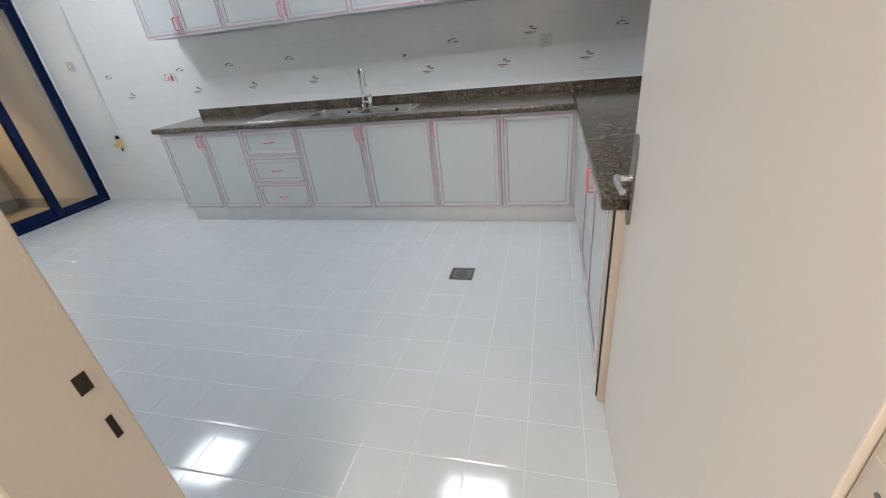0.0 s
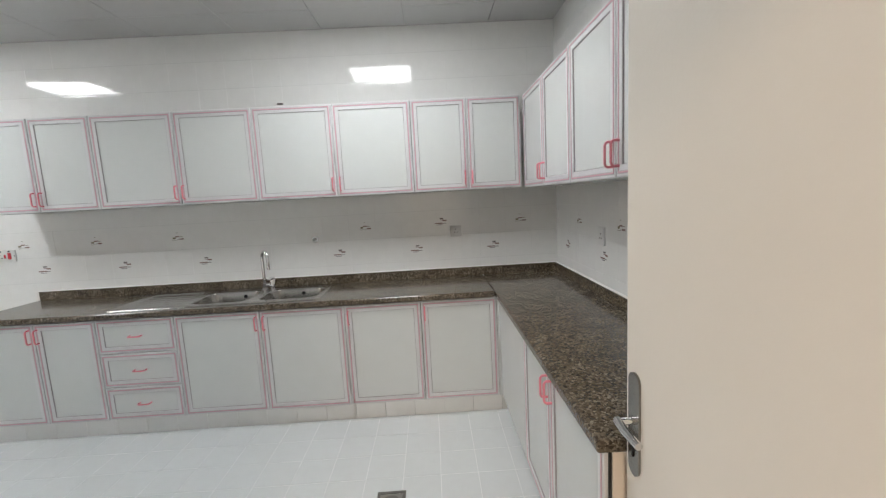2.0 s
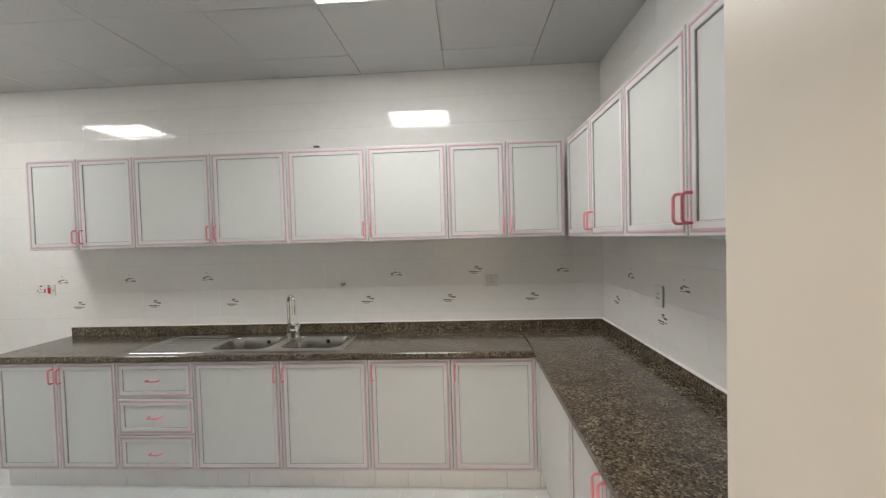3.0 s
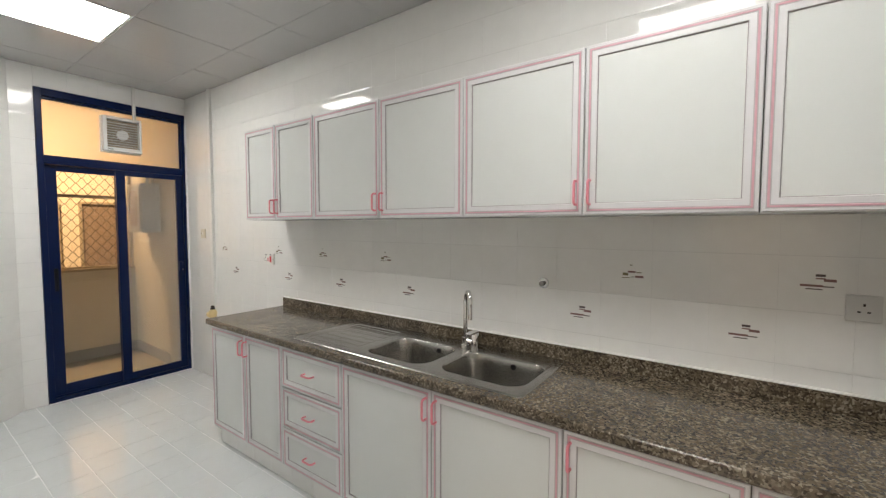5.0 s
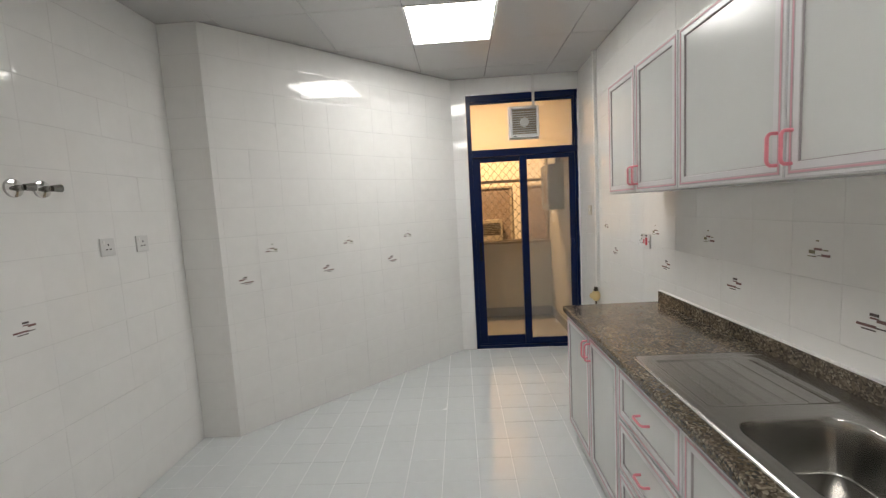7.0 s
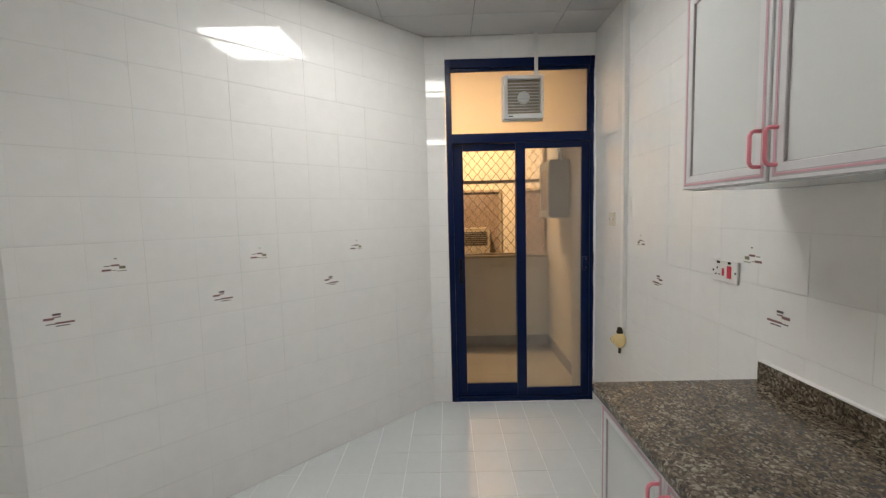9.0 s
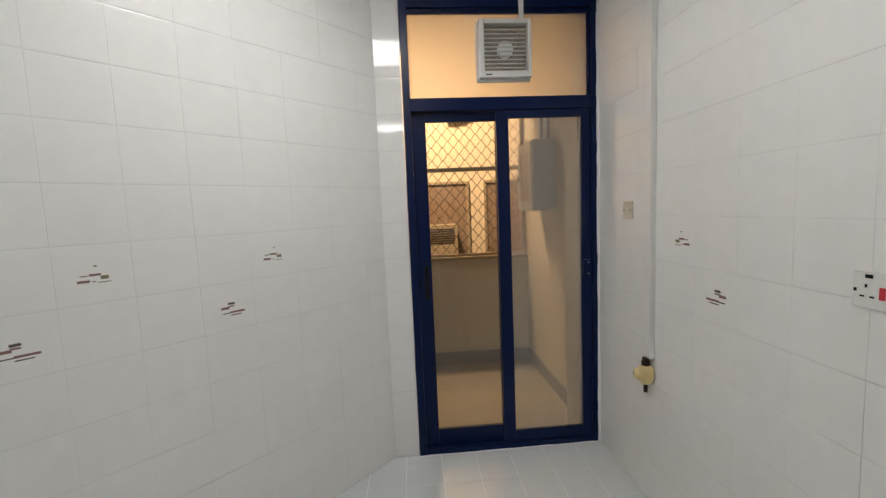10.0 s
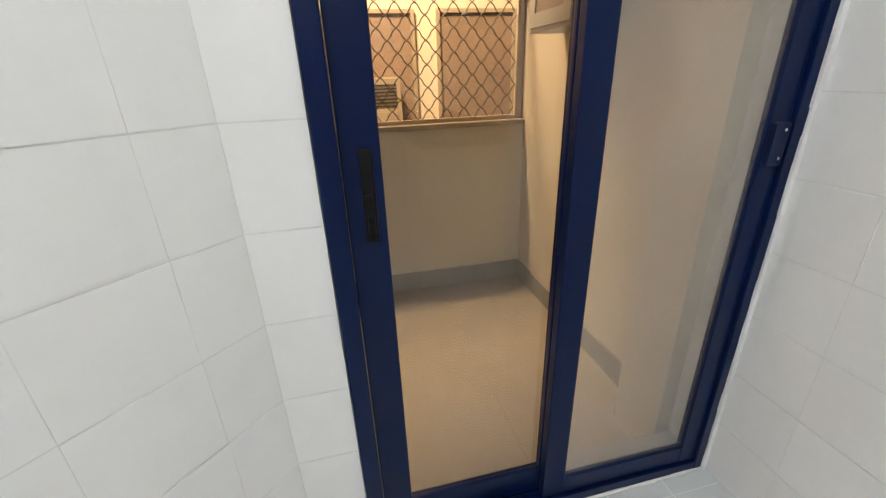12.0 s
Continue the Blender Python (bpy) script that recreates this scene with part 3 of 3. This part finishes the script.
for k in range(18):
    y = DY0 + (DY1 - DY0) * k / 18
    box(bm, (FW + 0.0115, y, 0.0), (FW + 0.017 + random.uniform(0, 0.004), y + (DY1 - DY0) / 18 + 0.0005, random.uniform(0.003, 0.006)))
part("sealant", bm, SEALANT, door_b, "uneven white sealant")

# exhaust fan in the upper pane
fan = thing("exhaust_fan", "square white exhaust fan set in the upper pane", "exhaust fan")
Y0, Y1, Z0, Z1 = 3.03, 3.325, 2.185, 2.495
fx = FW + 0.045
part("casing", boxes(((FW - 0.022, Y0 - 0.008, Z0 - 0.012), (FW - 0.004, Y1 + 0.004, Z1 + 0.004), 0.004), ((FW - 0.004, Y0, Z0), (fx, Y0 + 0.03, Z1), 0.005), ((FW - 0.004, Y1 - 0.022, Z0), (fx, Y1, Z1), 0.005),
                     ((FW - 0.004, Y0 + 0.03, Z0), (fx, Y1 - 0.022, Z0 + 0.035), 0.005), ((FW - 0.004, Y0 + 0.03, Z1 - 0.026), (fx, Y1 - 0.022, Z1), 0.005)), SWITCH, fan)
part("back", boxes(((FW - 0.003, Y0 + 0.03, Z0 + 0.035), (FW + 0.004, Y1 - 0.022, Z1 - 0.026))), FRAME_TAN, fan, "brown recess behind the grille")
for k in range(10):
    z = Z0 + 0.05 + k * 0.0225
    part("slat", boxes(((fx - 0.016, Y0 + 0.029, z), (fx - 0.006, Y1 - 0.021, z + 0.0035))), GREY_SWITCH, fan)
cyf, czf = (Y0 + Y1) / 2 + 0.004, (Z0 + Z1) / 2
bm = bmesh.new()
tube(bm, [(FW + 0.004, cyf, czf), (FW + 0.024, cyf, czf), (FW + 0.028, cyf, czf)], [0.045, 0.045, 0.035], 20)
part("hub", bm, SWITCH, fan, "", True)
for r in (0.062, 0.076, 0.09, 0.104):
    bm = bmesh.new()
    tube(bm, [(FW + 0.026, cyf + r * math.cos(2 * math.pi * k / 28), czf + r * math.sin(2 * math.pi * k / 28)) for k in range(29)], 0.0022, 6)
    part("guard_ring", bm, CHROME, fan, "", True)
part("label", boxes(((fx - 0.001, Y0 + 0.035, Z0 + 0.012), (fx + 0.0008, Y0 + 0.07, Z0 + 0.018))), BLACK, fan, "small dark maker's mark")
cond = thing("fan_conduit", "narrow white cable trunking from fan to ceiling", "cable trunking")
part("trunking", boxes(((FW + 0.0135, 3.262, 2.497), (FW + 0.027, 3.288, CEIL - 0.002), 0.002)), SWITCH, cond)

# vertical trunking and gas valve
trunk = thing("pipe_casing", "slim white vertical pipe casing up the tiled wall", "pipe casing")
part("casing", boxes(((-4.283, BACK - 0.028, 0.735), (-4.243, BACK - 0.001, CEIL - 0.002), 0.004)), SWITCH, trunk)
valve = thing("gas_valve", "yellow plastic gas outlet valve under the pipe casing", "gas valve", m=pose(0, 0, 0.035))
vx, vy = -4.262, BACK - 0.035
bm = bmesh.new()
tube(bm, [(vx, vy, 0.665), (vx, vy, 0.683), (vx, vy, 0.685), (vx, vy, 0.702)], [0.02, 0.02, 0.016, 0.016], 14)
part("collar", bm, WIRE, valve, "dark threaded collar", True)
bm = bmesh.new()
tube(bm, [(vx, vy, 0.572), (vx, vy, 0.578), (vx, vy, 0.59), (vx, vy, 0.61), (vx, vy, 0.635), (vx, vy, 0.655), (vx, vy, 0.668)], [0.01, 0.022, 0.031, 0.037, 0.037, 0.031, 0.018], 20)
tube(bm, [(vx, vy, 0.618), (vx - 0.022, vy - 0.028, 0.618), (vx - 0.026, vy - 0.032, 0.618), (vx - 0.032, vy - 0.040, 0.618)], [0.029, 0.029, 0.023, 0.021], 16)
part("valve_body", bm, YELLOW, valve, "", True)
bm = bmesh.new()
tube(bm, [(vx - 0.031, vy - 0.039, 0.618), (vx - 0.0335, vy - 0.0415, 0.618)], 0.012, 10)
part("outlet", bm, BLACK, valve)
bm = bmesh.new()
tube(bm, [(vx, vy, 0.535), (vx, vy, 0.576)], 0.009, 10)
part("spigot", bm, WIRE, valve)


# ---- switches and sockets ----
def plate_thing(name, label, category, m, w, h, details, mat=SWITCH):
    """A plate in the local x z plane that faces -y."""
    t = thing(name, label, category, m=m)
    part("plate", boxes(((-w / 2, -0.011, -h / 2), (w / 2, 0.0, h / 2), 0.004)), mat, t)
    for nm, cx, cz, pw, ph, pm in details:
        part(nm, boxes(((cx - pw / 2, -0.0135, cz - ph / 2), (cx + pw / 2, -0.0105, cz + ph / 2), 0.0006)), pm, t)
    return t


PINS = [("pin_hole", 0, 0.012, 0.006, 0.009, DARK), ("pin_hole", -0.012, -0.012, 0.009, 0.005, DARK), ("pin_hole", 0.012, -0.012, 0.009, 0.005, DARK)]
plate_thing("cooker_switch", "white double cooker switch plate with red rockers", "wall switch", pose(-3.322, BACK, 1.232), 0.148, 0.09,
            [("rocker", 0.03, 0.0, 0.024, 0.05, SIGNAL), ("rocker", -0.006, -0.002, 0.012, 0.03, SIGNAL), ("indicator", -0.036, 0.036, 0.016, 0.009, BLACK), ("indicator", 0.03, 0.037, 0.016, 0.009, BLACK),
             ("screw", -0.066, 0, 0.006, 0.008, DARK), ("screw", 0.066, 0, 0.006, 0.008, DARK), ("pin_hole", -0.042, 0.012, 0.004, 0.008, DARK), ("pin_hole", -0.05, -0.014, 0.009, 0.004, DARK), ("pin_hole", -0.028, -0.014, 0.009, 0.004, DARK)])
plate_thing("wall_socket", "white square wall socket above the worktop", "wall socket", pose(0.196, BACK, 1.235), 0.09, 0.09, PINS, GREY_SWITCH)
plate_thing("wall_socket", "white square wall socket on the side wall", "wall socket", pose(EAST, 2.826, 1.23, 0, 0, -90), 0.09, 0.11, PINS, GREY_SWITCH)
plate_thing("light_switch", "small white switch plate beside the balcony door", "wall switch", pose(-4.475, BACK, 1.43), 0.085, 0.09,
            [("screw", -0.03, 0.0, 0.005, 0.006, DARK), ("screw", 0.03, 0.0, 0.005, 0.006, DARK), ("rocker", 0, 0.004, 0.014, 0.026, SWITCH)], OLD)
for sx in (-2.633, -2.873):
    plate_thing("wall_socket", "greyish square switched wall socket on white tiles", "wall socket", pose(sx, SOUTH, 1.417, 0, 0, 180), 0.088, 0.095,
                PINS + [("rocker", -0.026, 0.026, 0.012, 0.02, SWITCH)], GREY_SWITCH)
stub = thing("pipe_stub", "capped chrome water outlet in the tiled wall", "water outlet")
bm = bmesh.new()
tube(bm, [(-0.925, BACK, 1.228), (-0.925, BACK - 0.006, 1.228), (-0.925, BACK - 0.008, 1.228)], [0.027, 0.025, 0.014], 18)
part("flange", bm, CHROME, stub, "", True)
bm = bmesh.new()
tube(bm, [(-0.925, BACK - 0.006, 1.228), (-0.925, BACK - 0.035, 1.228)], 0.012, 12)
part("cap", bm, NICKEL, stub, "", True)
valves = thing("angle_valves", "pair of chrome washing machine valves on the wall", "water valve")
for vx2 in (-2.215, -2.335):
    bm = bmesh.new()
    tube(bm, [(vx2, SOUTH, 1.71), (vx2, SOUTH + 0.008, 1.71), (vx2, SOUTH + 0.014, 1.71)], [0.041, 0.038, 0.018], 20)
    part("flange", bm, CHROME, valves, "", True)
    bm = bmesh.new()
    tube(bm, [(vx2, SOUTH + 0.012, 1.71), (vx2, SOUTH + 0.05, 1.71)], 0.013, 14)
    tube(bm, [(vx2 - 0.005, SOUTH + 0.045, 1.712), (vx2 - 0.042, SOUTH + 0.05, 1.714)], [0.014, 0.019], 14)
    part("valve", bm, NICKEL, valves, "", True)
clip = thing("wall_hook", "small dark hook on the tiles above the cabinets", "hook")
part("hook", boxes(((-1.115, BACK - 0.02, 2.268), (-1.07, BACK, 2.28), 0.003)), MOTIF_DARK, clip)

# floor drain
drain_t = thing("floor_drain", "square steel floor drain cover set in the tiles", "floor drain")
part("frame", boxes(((-0.352, 2.272, -0.002), (-0.205, 2.29, 0.003), 0.001), ((-0.352, 2.395, -0.002), (-0.205, 2.413, 0.003), 0.001),
                    ((-0.352, 2.29, -0.002), (-0.334, 2.395, 0.003), 0.001), ((-0.223, 2.29, -0.002), (-0.205, 2.395, 0.003), 0.001)), NICKEL, drain_t)
part("cover", boxes(((-0.333, 2.291, -0.002), (-0.224, 2.394, 0.0015), 0.001)), STEEL, drain_t)
bm = bmesh.new()
tube(bm, [(-0.2785, 2.3425, 0.0012), (-0.2785, 2.3425, 0.003)], 0.04, 20)
part("rosette", bm, NICKEL, drain_t)

# ---- balcony and light shaft ----
YX, YY = -6.58, 3.79
balcony = tagged(link("floor_balcony", boxes(((YX - 0.15, 0.9, -0.3), (FW - 0.16, YY + 0.1, -0.1275)), ((FW - 0.16, 2.597, -0.2), (FW - 0.001, 3.72, -0.005))), SKIRT), "worn beige tiled balcony floor", "floor", kind="structure")
tagged(link("wall_balcony", boxes(((YX - 0.12, 0.9, -0.2), (YX, YY, 0.955)), ((YX - 0.12, 0.9, 3.06), (YX, YY, 3.3)), ((YX - 0.12, YY, -0.2), (FW - 0.16, YY + 0.15, 3.3)), ((YX - 0.12, 0.75, -0.2), (FW - 0.16, 0.9, 3.3)),
                                  ((YX - 0.12, 0.9, 0.955), (YX, 1.4, 3.06)), ((FW - 0.16, 0.75, -0.2), (FW - 0.08, 2.44, 3.3)), ((YX, 0.9, 3.1), (FW - 0.16, YY, 3.3)),
                                  ((-5.205, 3.66, -0.2), (FW - 0.16, YY, 3.3)), ((YX, 3.0, 0.13), (YX + 0.006, 3.56, 0.87), 0.002)), YARD_WALL), "beige painted balcony walls and parapet", "wall", kind="structure")
skirt = thing("balcony_skirting", "grey stone skirting round the balcony floor", "skirting", kind="structure")
part("board", boxes(((YX + 0.001, 0.9, -0.125), (YX + 0.014, YY - 0.014, 0.003))), SKIRT, skirt)
part("board", boxes(((YX + 0.001, YY - 0.013, -0.125), (-5.205, YY - 0.001, 0.003))), SKIRT, skirt)
sill = thing("parapet_sill", "tan metal sill on the balcony parapet", "window sill", kind="structure")
part("sill", boxes(((YX - 0.13, 1.4, 0.955), (YX + 0.02, YY - 0.002, 0.985), 0.003)), FRAME_TAN, sill)
grille = thing("mesh_screen", "dark diamond wire mesh screen in a tan frame", "mesh screen")
gx = YX - 0.05
for y0, y1, z0, z1 in ((1.41, 1.45, 0.986, 3.05), (3.745, 3.785, 0.986, 3.05), (1.45, 3.745, 0.986, 1.01), (1.45, 3.745, 3.01, 3.05), (1.45, 3.745, 1.842, 1.882)):
    part("rail", boxes(((gx - 0.015, y0, z0), (gx + 0.015, y1, z1), 0.002)), FRAME_TAN, grille)
bm = bmesh.new()
pitch, lean = 0.112, 0.88
for s in (-1, 1):
    k = -40
    while k < 50:
        c = 1.45 + k * pitch
        seg = []
        z = 1.0
        while z <= 3.015:
            y = c + s * (z - 1.0) * lean
            if 1.45 <= y <= 3.75:
                wob = 0.006 * s * math.sin((z - 1.0) * 2 * math.pi / (pitch / (2 * lean)))
                seg.append((gx + 0.003 * s, y + wob, z))
            z += 0.0189
        if len(seg) > 1:
            tube(bm, seg, 0.0034, 4)
        k += 1
part("mesh", bm, WIRE, grille, "dark diamond wire mesh")
meter = thing("meter_box", "grey painted metal meter box on the balcony wall", "meter box")
part("body", boxes(((-6.14, YY - 0.19, 1.43), (-5.71, YY - 0.001, 1.995), 0.004)), BOXGREY, meter)
mdoor = part("door", boxes(((-6.12, YY - 0.2, 1.45), (-6.06, YY - 0.1905, 1.975)), ((-5.79, YY - 0.2, 1.45), (-5.73, YY - 0.1905, 1.975)),
                           ((-6.06, YY - 0.2, 1.45), (-5.79, YY - 0.1905, 1.51)), ((-6.06, YY - 0.2, 1.915), (-5.79, YY - 0.1905, 1.975))), BOXGREY, meter)
part("window", boxes(((-6.06, YY - 0.194, 1.51), (-5.79, YY - 0.1905, 1.915))), BROWN_PANE, mdoor, "brown viewing pane")
part("latch", boxes(((-6.105, YY - 0.212, 1.69), (-6.085, YY - 0.2, 1.73), 0.003)), WIRE, mdoor)
for cx in (-5.98, -5.83):
    p = thing("conduit", "grey cable conduit rising from the meter box", "conduit", "balcony conduits")
    bm = bmesh.new()
    tube(bm, [(cx, YY - 0.03, 1.994), (cx, YY - 0.03, 3.1)], 0.018, 10)
    part("pipe", bm, BOXGREY, p, "", True)

house = thing("facade", "warm lit rendered house front across the light shaft", "building", kind="structure")
part("wall", boxes(((-9.3, -1.0, -4), (-9.0, 7.5, 5.5))), FACADE, house)
part("wall", boxes(((-9.0, -1.2, -4), (-6.7, -1.0, 5.5)), ((-9.0, 7.5, -4), (-6.7, 7.7, 5.5))), FACADE, house)
part("ground_slab", boxes(((-9.0, -1.0, -4.2), (-6.7, 7.5, -4.0))), SKIRT, house)


def far_window(y0, y1, z0, z1, label):
    w = part("window", boxes(((-8.999, y0, z0), (-8.96, y0 + 0.04, z1)), ((-8.999, y1 - 0.04, z0), (-8.96, y1, z1)), ((-8.999, y0 + 0.04, z0), (-8.96, y1 - 0.04, z0 + 0.04)), ((-8.999, y0 + 0.04, z1 - 0.04), (-8.96, y1 - 0.04, z1))), FRAME_TAN, house, label)
    part("pane", boxes(((-8.998, y0 + 0.04, z0 + 0.04), (-8.985, y1 - 0.04, z1 - 0.04))), BROWN_PANE, w)


far_window(3.79, 4.72, 0.66, 1.905, "brown filmed window")
far_window(2.2, 3.55, 0.66, 1.9, "tan framed window with brown film")
far_window(3.85, 4.75, 3.075, 4.3, "dark brown upper window")
ac = thing("air_conditioner", "grey window air conditioner on the facing house front", "air conditioner")
part("case", boxes(((-8.983, 2.75, 0.72), (-8.70, 3.32, 1.24), 0.01)), FRAME_TAN, ac)
part("grille", boxes(*[((-8.70, 2.8, 0.95 + k * 0.035), (-8.693, 3.27, 0.965 + k * 0.035)) for k in range(7)]), WIRE, ac)
part("panel", boxes(((-8.70, 2.98, 0.76), (-8.69, 3.27, 0.9), 0.003)), FRAME_TAN, ac)
bag = thing("plastic_bag", "crumpled grey plastic bundle hung on the facing house front", "plastic bag")
bm = bmesh.new()
bmesh.ops.create_icosphere(bm, subdivisions=4, radius=1.0)
for v in bm.verts:
    k = 1 + 0.55 * noise.noise(v.co * 2.3) + 0.25 * noise.noise(v.co * 6)
    v.co = Vector((-8.92 + v.co.x * 0.06 * k, 3.38 + v.co.y * 0.2 * k, 3.02 + v.co.z * 0.2 * k))
part("bag", bm, BAG, bag, "", True)

# ---- tiles ----
TILE_MESH = {}


def tile_bm(bm, m, w, h):
    c, cu = 0.0055, 0.0013
    a = [(0, 0, -0.006), (w, 0, -0.006), (w, h, -0.006), (0, h, -0.006)]
    b = [(0, 0, -0.0003), (w, 0, -0.0003), (w, h, -0.0003), (0, h, -0.0003)]
    e = [(cu, c, 0), (w - cu, c, 0), (w - cu, h - c, 0), (cu, h - c, 0)]
    la, lb, le = ([bm.verts.new(m @ Vector(p)) for p in q] for q in (a, b, e))
    for p, q in ((la, lb), (lb, le)):
        for k in range(4):
            bm.faces.new((p[k], p[(k + 1) % 4], q[(k + 1) % 4], q[k]))
    bm.faces.new(le)


def tile_mesh(w, h, mat):
    key = (round(w, 4), round(h, 4), mat.name)
    if key not in TILE_MESH:
        bm = bmesh.new()
        tile_bm(bm, Matrix(), w, h)
        me = bpy.data.meshes.new("tile")
        bm.to_mesh(me)
        bm.free()
        me.materials.append(mat)
        TILE_MESH[key] = me
    return TILE_MESH[key]


def lay(parent, m, length, height, mat, u0=0.0, v0=0.005, pu=PITCH, pv=COURSE, joint=0.0031, skip=None, single=None, tilt=0.0017, cross=0.14):
    """Tiles on the plane m (x along, y up, z out). skip(u, v): no tile there; single(u, v): a piece of its own."""
    rest = bmesh.new()
    count = 0
    u = u0 if u0 <= 0 else u0 - pu
    while u < length:
        ua, ub = max(u, 0), min(u + pu, length)
        v = v0 if v0 <= 0 else v0 - pv
        while v < height:
            va, vb = max(v, 0), min(v + pv, height)
            mu, mv = (ua + ub) / 2, (va + vb) / 2
            if ub - ua > 0.012 and vb - va > 0.012 and not (skip and skip(mu, mv)):
                w, h = ub - ua - joint * cross, vb - va - joint
                place = m @ Matrix.Translation((ua + joint * cross / 2, va + joint / 2, random.uniform(-0.0003, 0.0002)))
                place = place @ Euler((random.gauss(0, tilt), random.gauss(0, tilt), 0)).to_matrix().to_4x4()
                if (single is None or single(mu, mv)) and count < 300:
                    ob = new("tile", tile_mesh(w, h, mat))
                    ob.parent = parent
                    ob.matrix_basis = place
                    count += 1
                else:
                    tile_bm(rest, place, w, h)
            v += pv
        u += pu
    if len(rest.faces):
        tagged(part("tiles", rest, mat, parent), kind="stuff")
    else:
        rest.free()


def plane(origin, along, up, out):
    m = Matrix((along, up, out)).transposed().to_4x4()
    m.translation = Vector(origin)
    return m


NB = -3.10
lay(wall_north, plane((-4.82, BACK, 0), (1, 0, 0), (0, 0, 1), (0, -1, 0)), 5.83, CEIL, WALL_TILE, u0=0.0,
    skip=lambda u, v: u > 1.75 and v < 0.79, single=lambda u, v: v < 1.6 or u < 1.7)
lay(wall_east, plane((EAST, BACK, 0), (0, -1, 0), (0, 0, 1), (-1, 0, 0)), 3.2, CEIL, WALL_TILE, u0=0.06, skip=lambda u, v: u < 2.3 and v < 0.79)
diag_len = (DIAG_B - DIAG_A).length
lay(wall_diagonal, plane(DIAG_A, d, (0, 0, 1), nrm), diag_len, CEIL, WALL_TILE, u0=0.14 - PITCH / 2)
lay(wall_diagonal, plane((-3.225, SOUTH, 0), (0, 1, 0), (0, 0, 1), (1, 0, 0)), 0.262, CEIL, WALL_TILE)
lay(wall_south, plane((-1.5, SOUTH, 0), (-1, 0, 0), (0, 0, 1), (0, 1, 0)), 1.725, CEIL, WALL_TILE, u0=0.677 - PITCH / 2 - 0.417)
lay(wall_west, plane((WEST, 2.452, 0), (0, 1, 0), (0, 0, 1), (1, 0, 0)), 0.145, CEIL, WALL_TILE)
lay(wall_west, plane((WEST, 2.60, 2.637), (0, 1, 0), (0, 0, 1), (1, 0, 0)), 1.12, CEIL - 2.637, WALL_TILE, v0=0.0)
FP = 0.2055
lay(floor, plane((-4.82, 0.45, 0), (1, 0, 0), (0, 1, 0), (0, 0, 1)), 5.9, 3.3, FLOOR_TILE, u0=(-0.02 + 4.82) % FP, v0=(1.081 - 0.45) % FP, pu=FP, pv=FP, joint=0.004,
    skip=lambda u, v: (v > 2.85 and u > 1.85) or (u > 5.4 and v > 1.2) or v + u < 1.55, single=lambda u, v: u > 0.8, tilt=0.0016, cross=0.7)
lay(balcony, plane((-6.57, 1.4, -0.125), (1, 0, 0), (0, 1, 0), (0, 0, 1)), 1.59, 2.38, TERRAZZO, u0=0.0, v0=0.0, pu=0.3, pv=0.3, joint=0.0012)

# printed motifs on the tiles
MOTIFS = {"low": ((0.004, 0.030, 0.036, 0.009, 1), (0.004, 0.018, 0.034, 0.005, 0), (0.038, 0.012, 0.044, 0.010, 0), (-0.028, -0.010, 0.082, 0.008, 0), (-0.018, -0.023, 0.06, 0.004, 1), (0.032, -0.012, 0.04, 0.004, 1)),
          "high": ((0.0, 0.040, 0.012, 0.005, 2), (0.004, 0.008, 0.042, 0.008, 0), (-0.03, -0.004, 0.030, 0.013, 2), (0.044, 0.006, 0.026, 0.004, 2), (0.046, -0.014, 0.044, 0.009, 0), (-0.028, -0.021, 0.046, 0.003, 2), (0.01, -0.016, 0.014, 0.003, 1))}
MOTIF_MESH = {}
for kind, bars in MOTIFS.items():
    bm = bmesh.new()
    for cx, cz, w, h, mi in [[q[0] * 0.74, q[1] * 0.92, q[2] * 0.74, q[3] * 0.95, q[4]] for q in bars]:
        box(bm, (cx - w / 2, cz - h / 2, -0.001), (cx + w / 2, cz + h / 2, 0.0014), 0, mi)
    me = bpy.data.meshes.new("motif")
    bmesh.ops.recalc_face_normals(bm, faces=bm.faces[:])
    bm.to_mesh(me)
    bm.free()
    for mm in (MOTIF_RED, MOTIF_DARK, MOTIF_OLIVE):
        me.materials.append(mm)
    MOTIF_MESH[kind] = me


def motif(parent, m, kind):
    ob = new("motif", MOTIF_MESH[kind])
    ob.parent, ob.matrix_basis = parent, m


for x in (-3.866, -3.052, -2.429, -1.798, -0.739, -0.12, 0.497):
    motif(wall_north, plane((x, BACK, 1.103), (1, 0, 0), (0, 0, 1), (0, -1, 0)), "low")
for x in (-4.07, -3.19, -2.632, -2.001, -0.528, 0.714):
    motif(wall_north, plane((x, BACK, 1.303), (1, 0, 0), (0, 0, 1), (0, -1, 0)), "high")
motif(wall_north, plane((0.083, BACK, 1.31), (1, 0, 0), (0, 0, 1), (0, -1, 0)), "low")
for y, z, kind in ((3.434, 1.11, "low"), (2.80, 1.108, "low"), (3.206, 1.303, "high"), (2.589, 1.30, "high")):
    motif(wall_east, plane((EAST, y, z), (0, -1, 0), (0, 0, 1), (-1, 0, 0)), kind)
for s, z, kind in ((0.14, 1.09, "low"), (0.77, 1.09, "low"), (1.40, 1.09, "low"), (0.345, 1.295, "high"), (0.975, 1.295, "high"), (1.60, 1.297, "high")):
    motif(wall_diagonal, plane(DIAG_A + d * s + Vector((0, 0, z)), -d, (0, 0, 1), nrm), kind)
motif(wall_south, plane((-2.177, SOUTH, 1.107), (-1, 0, 0), (0, 0, 1), (0, 1, 0)), "low")
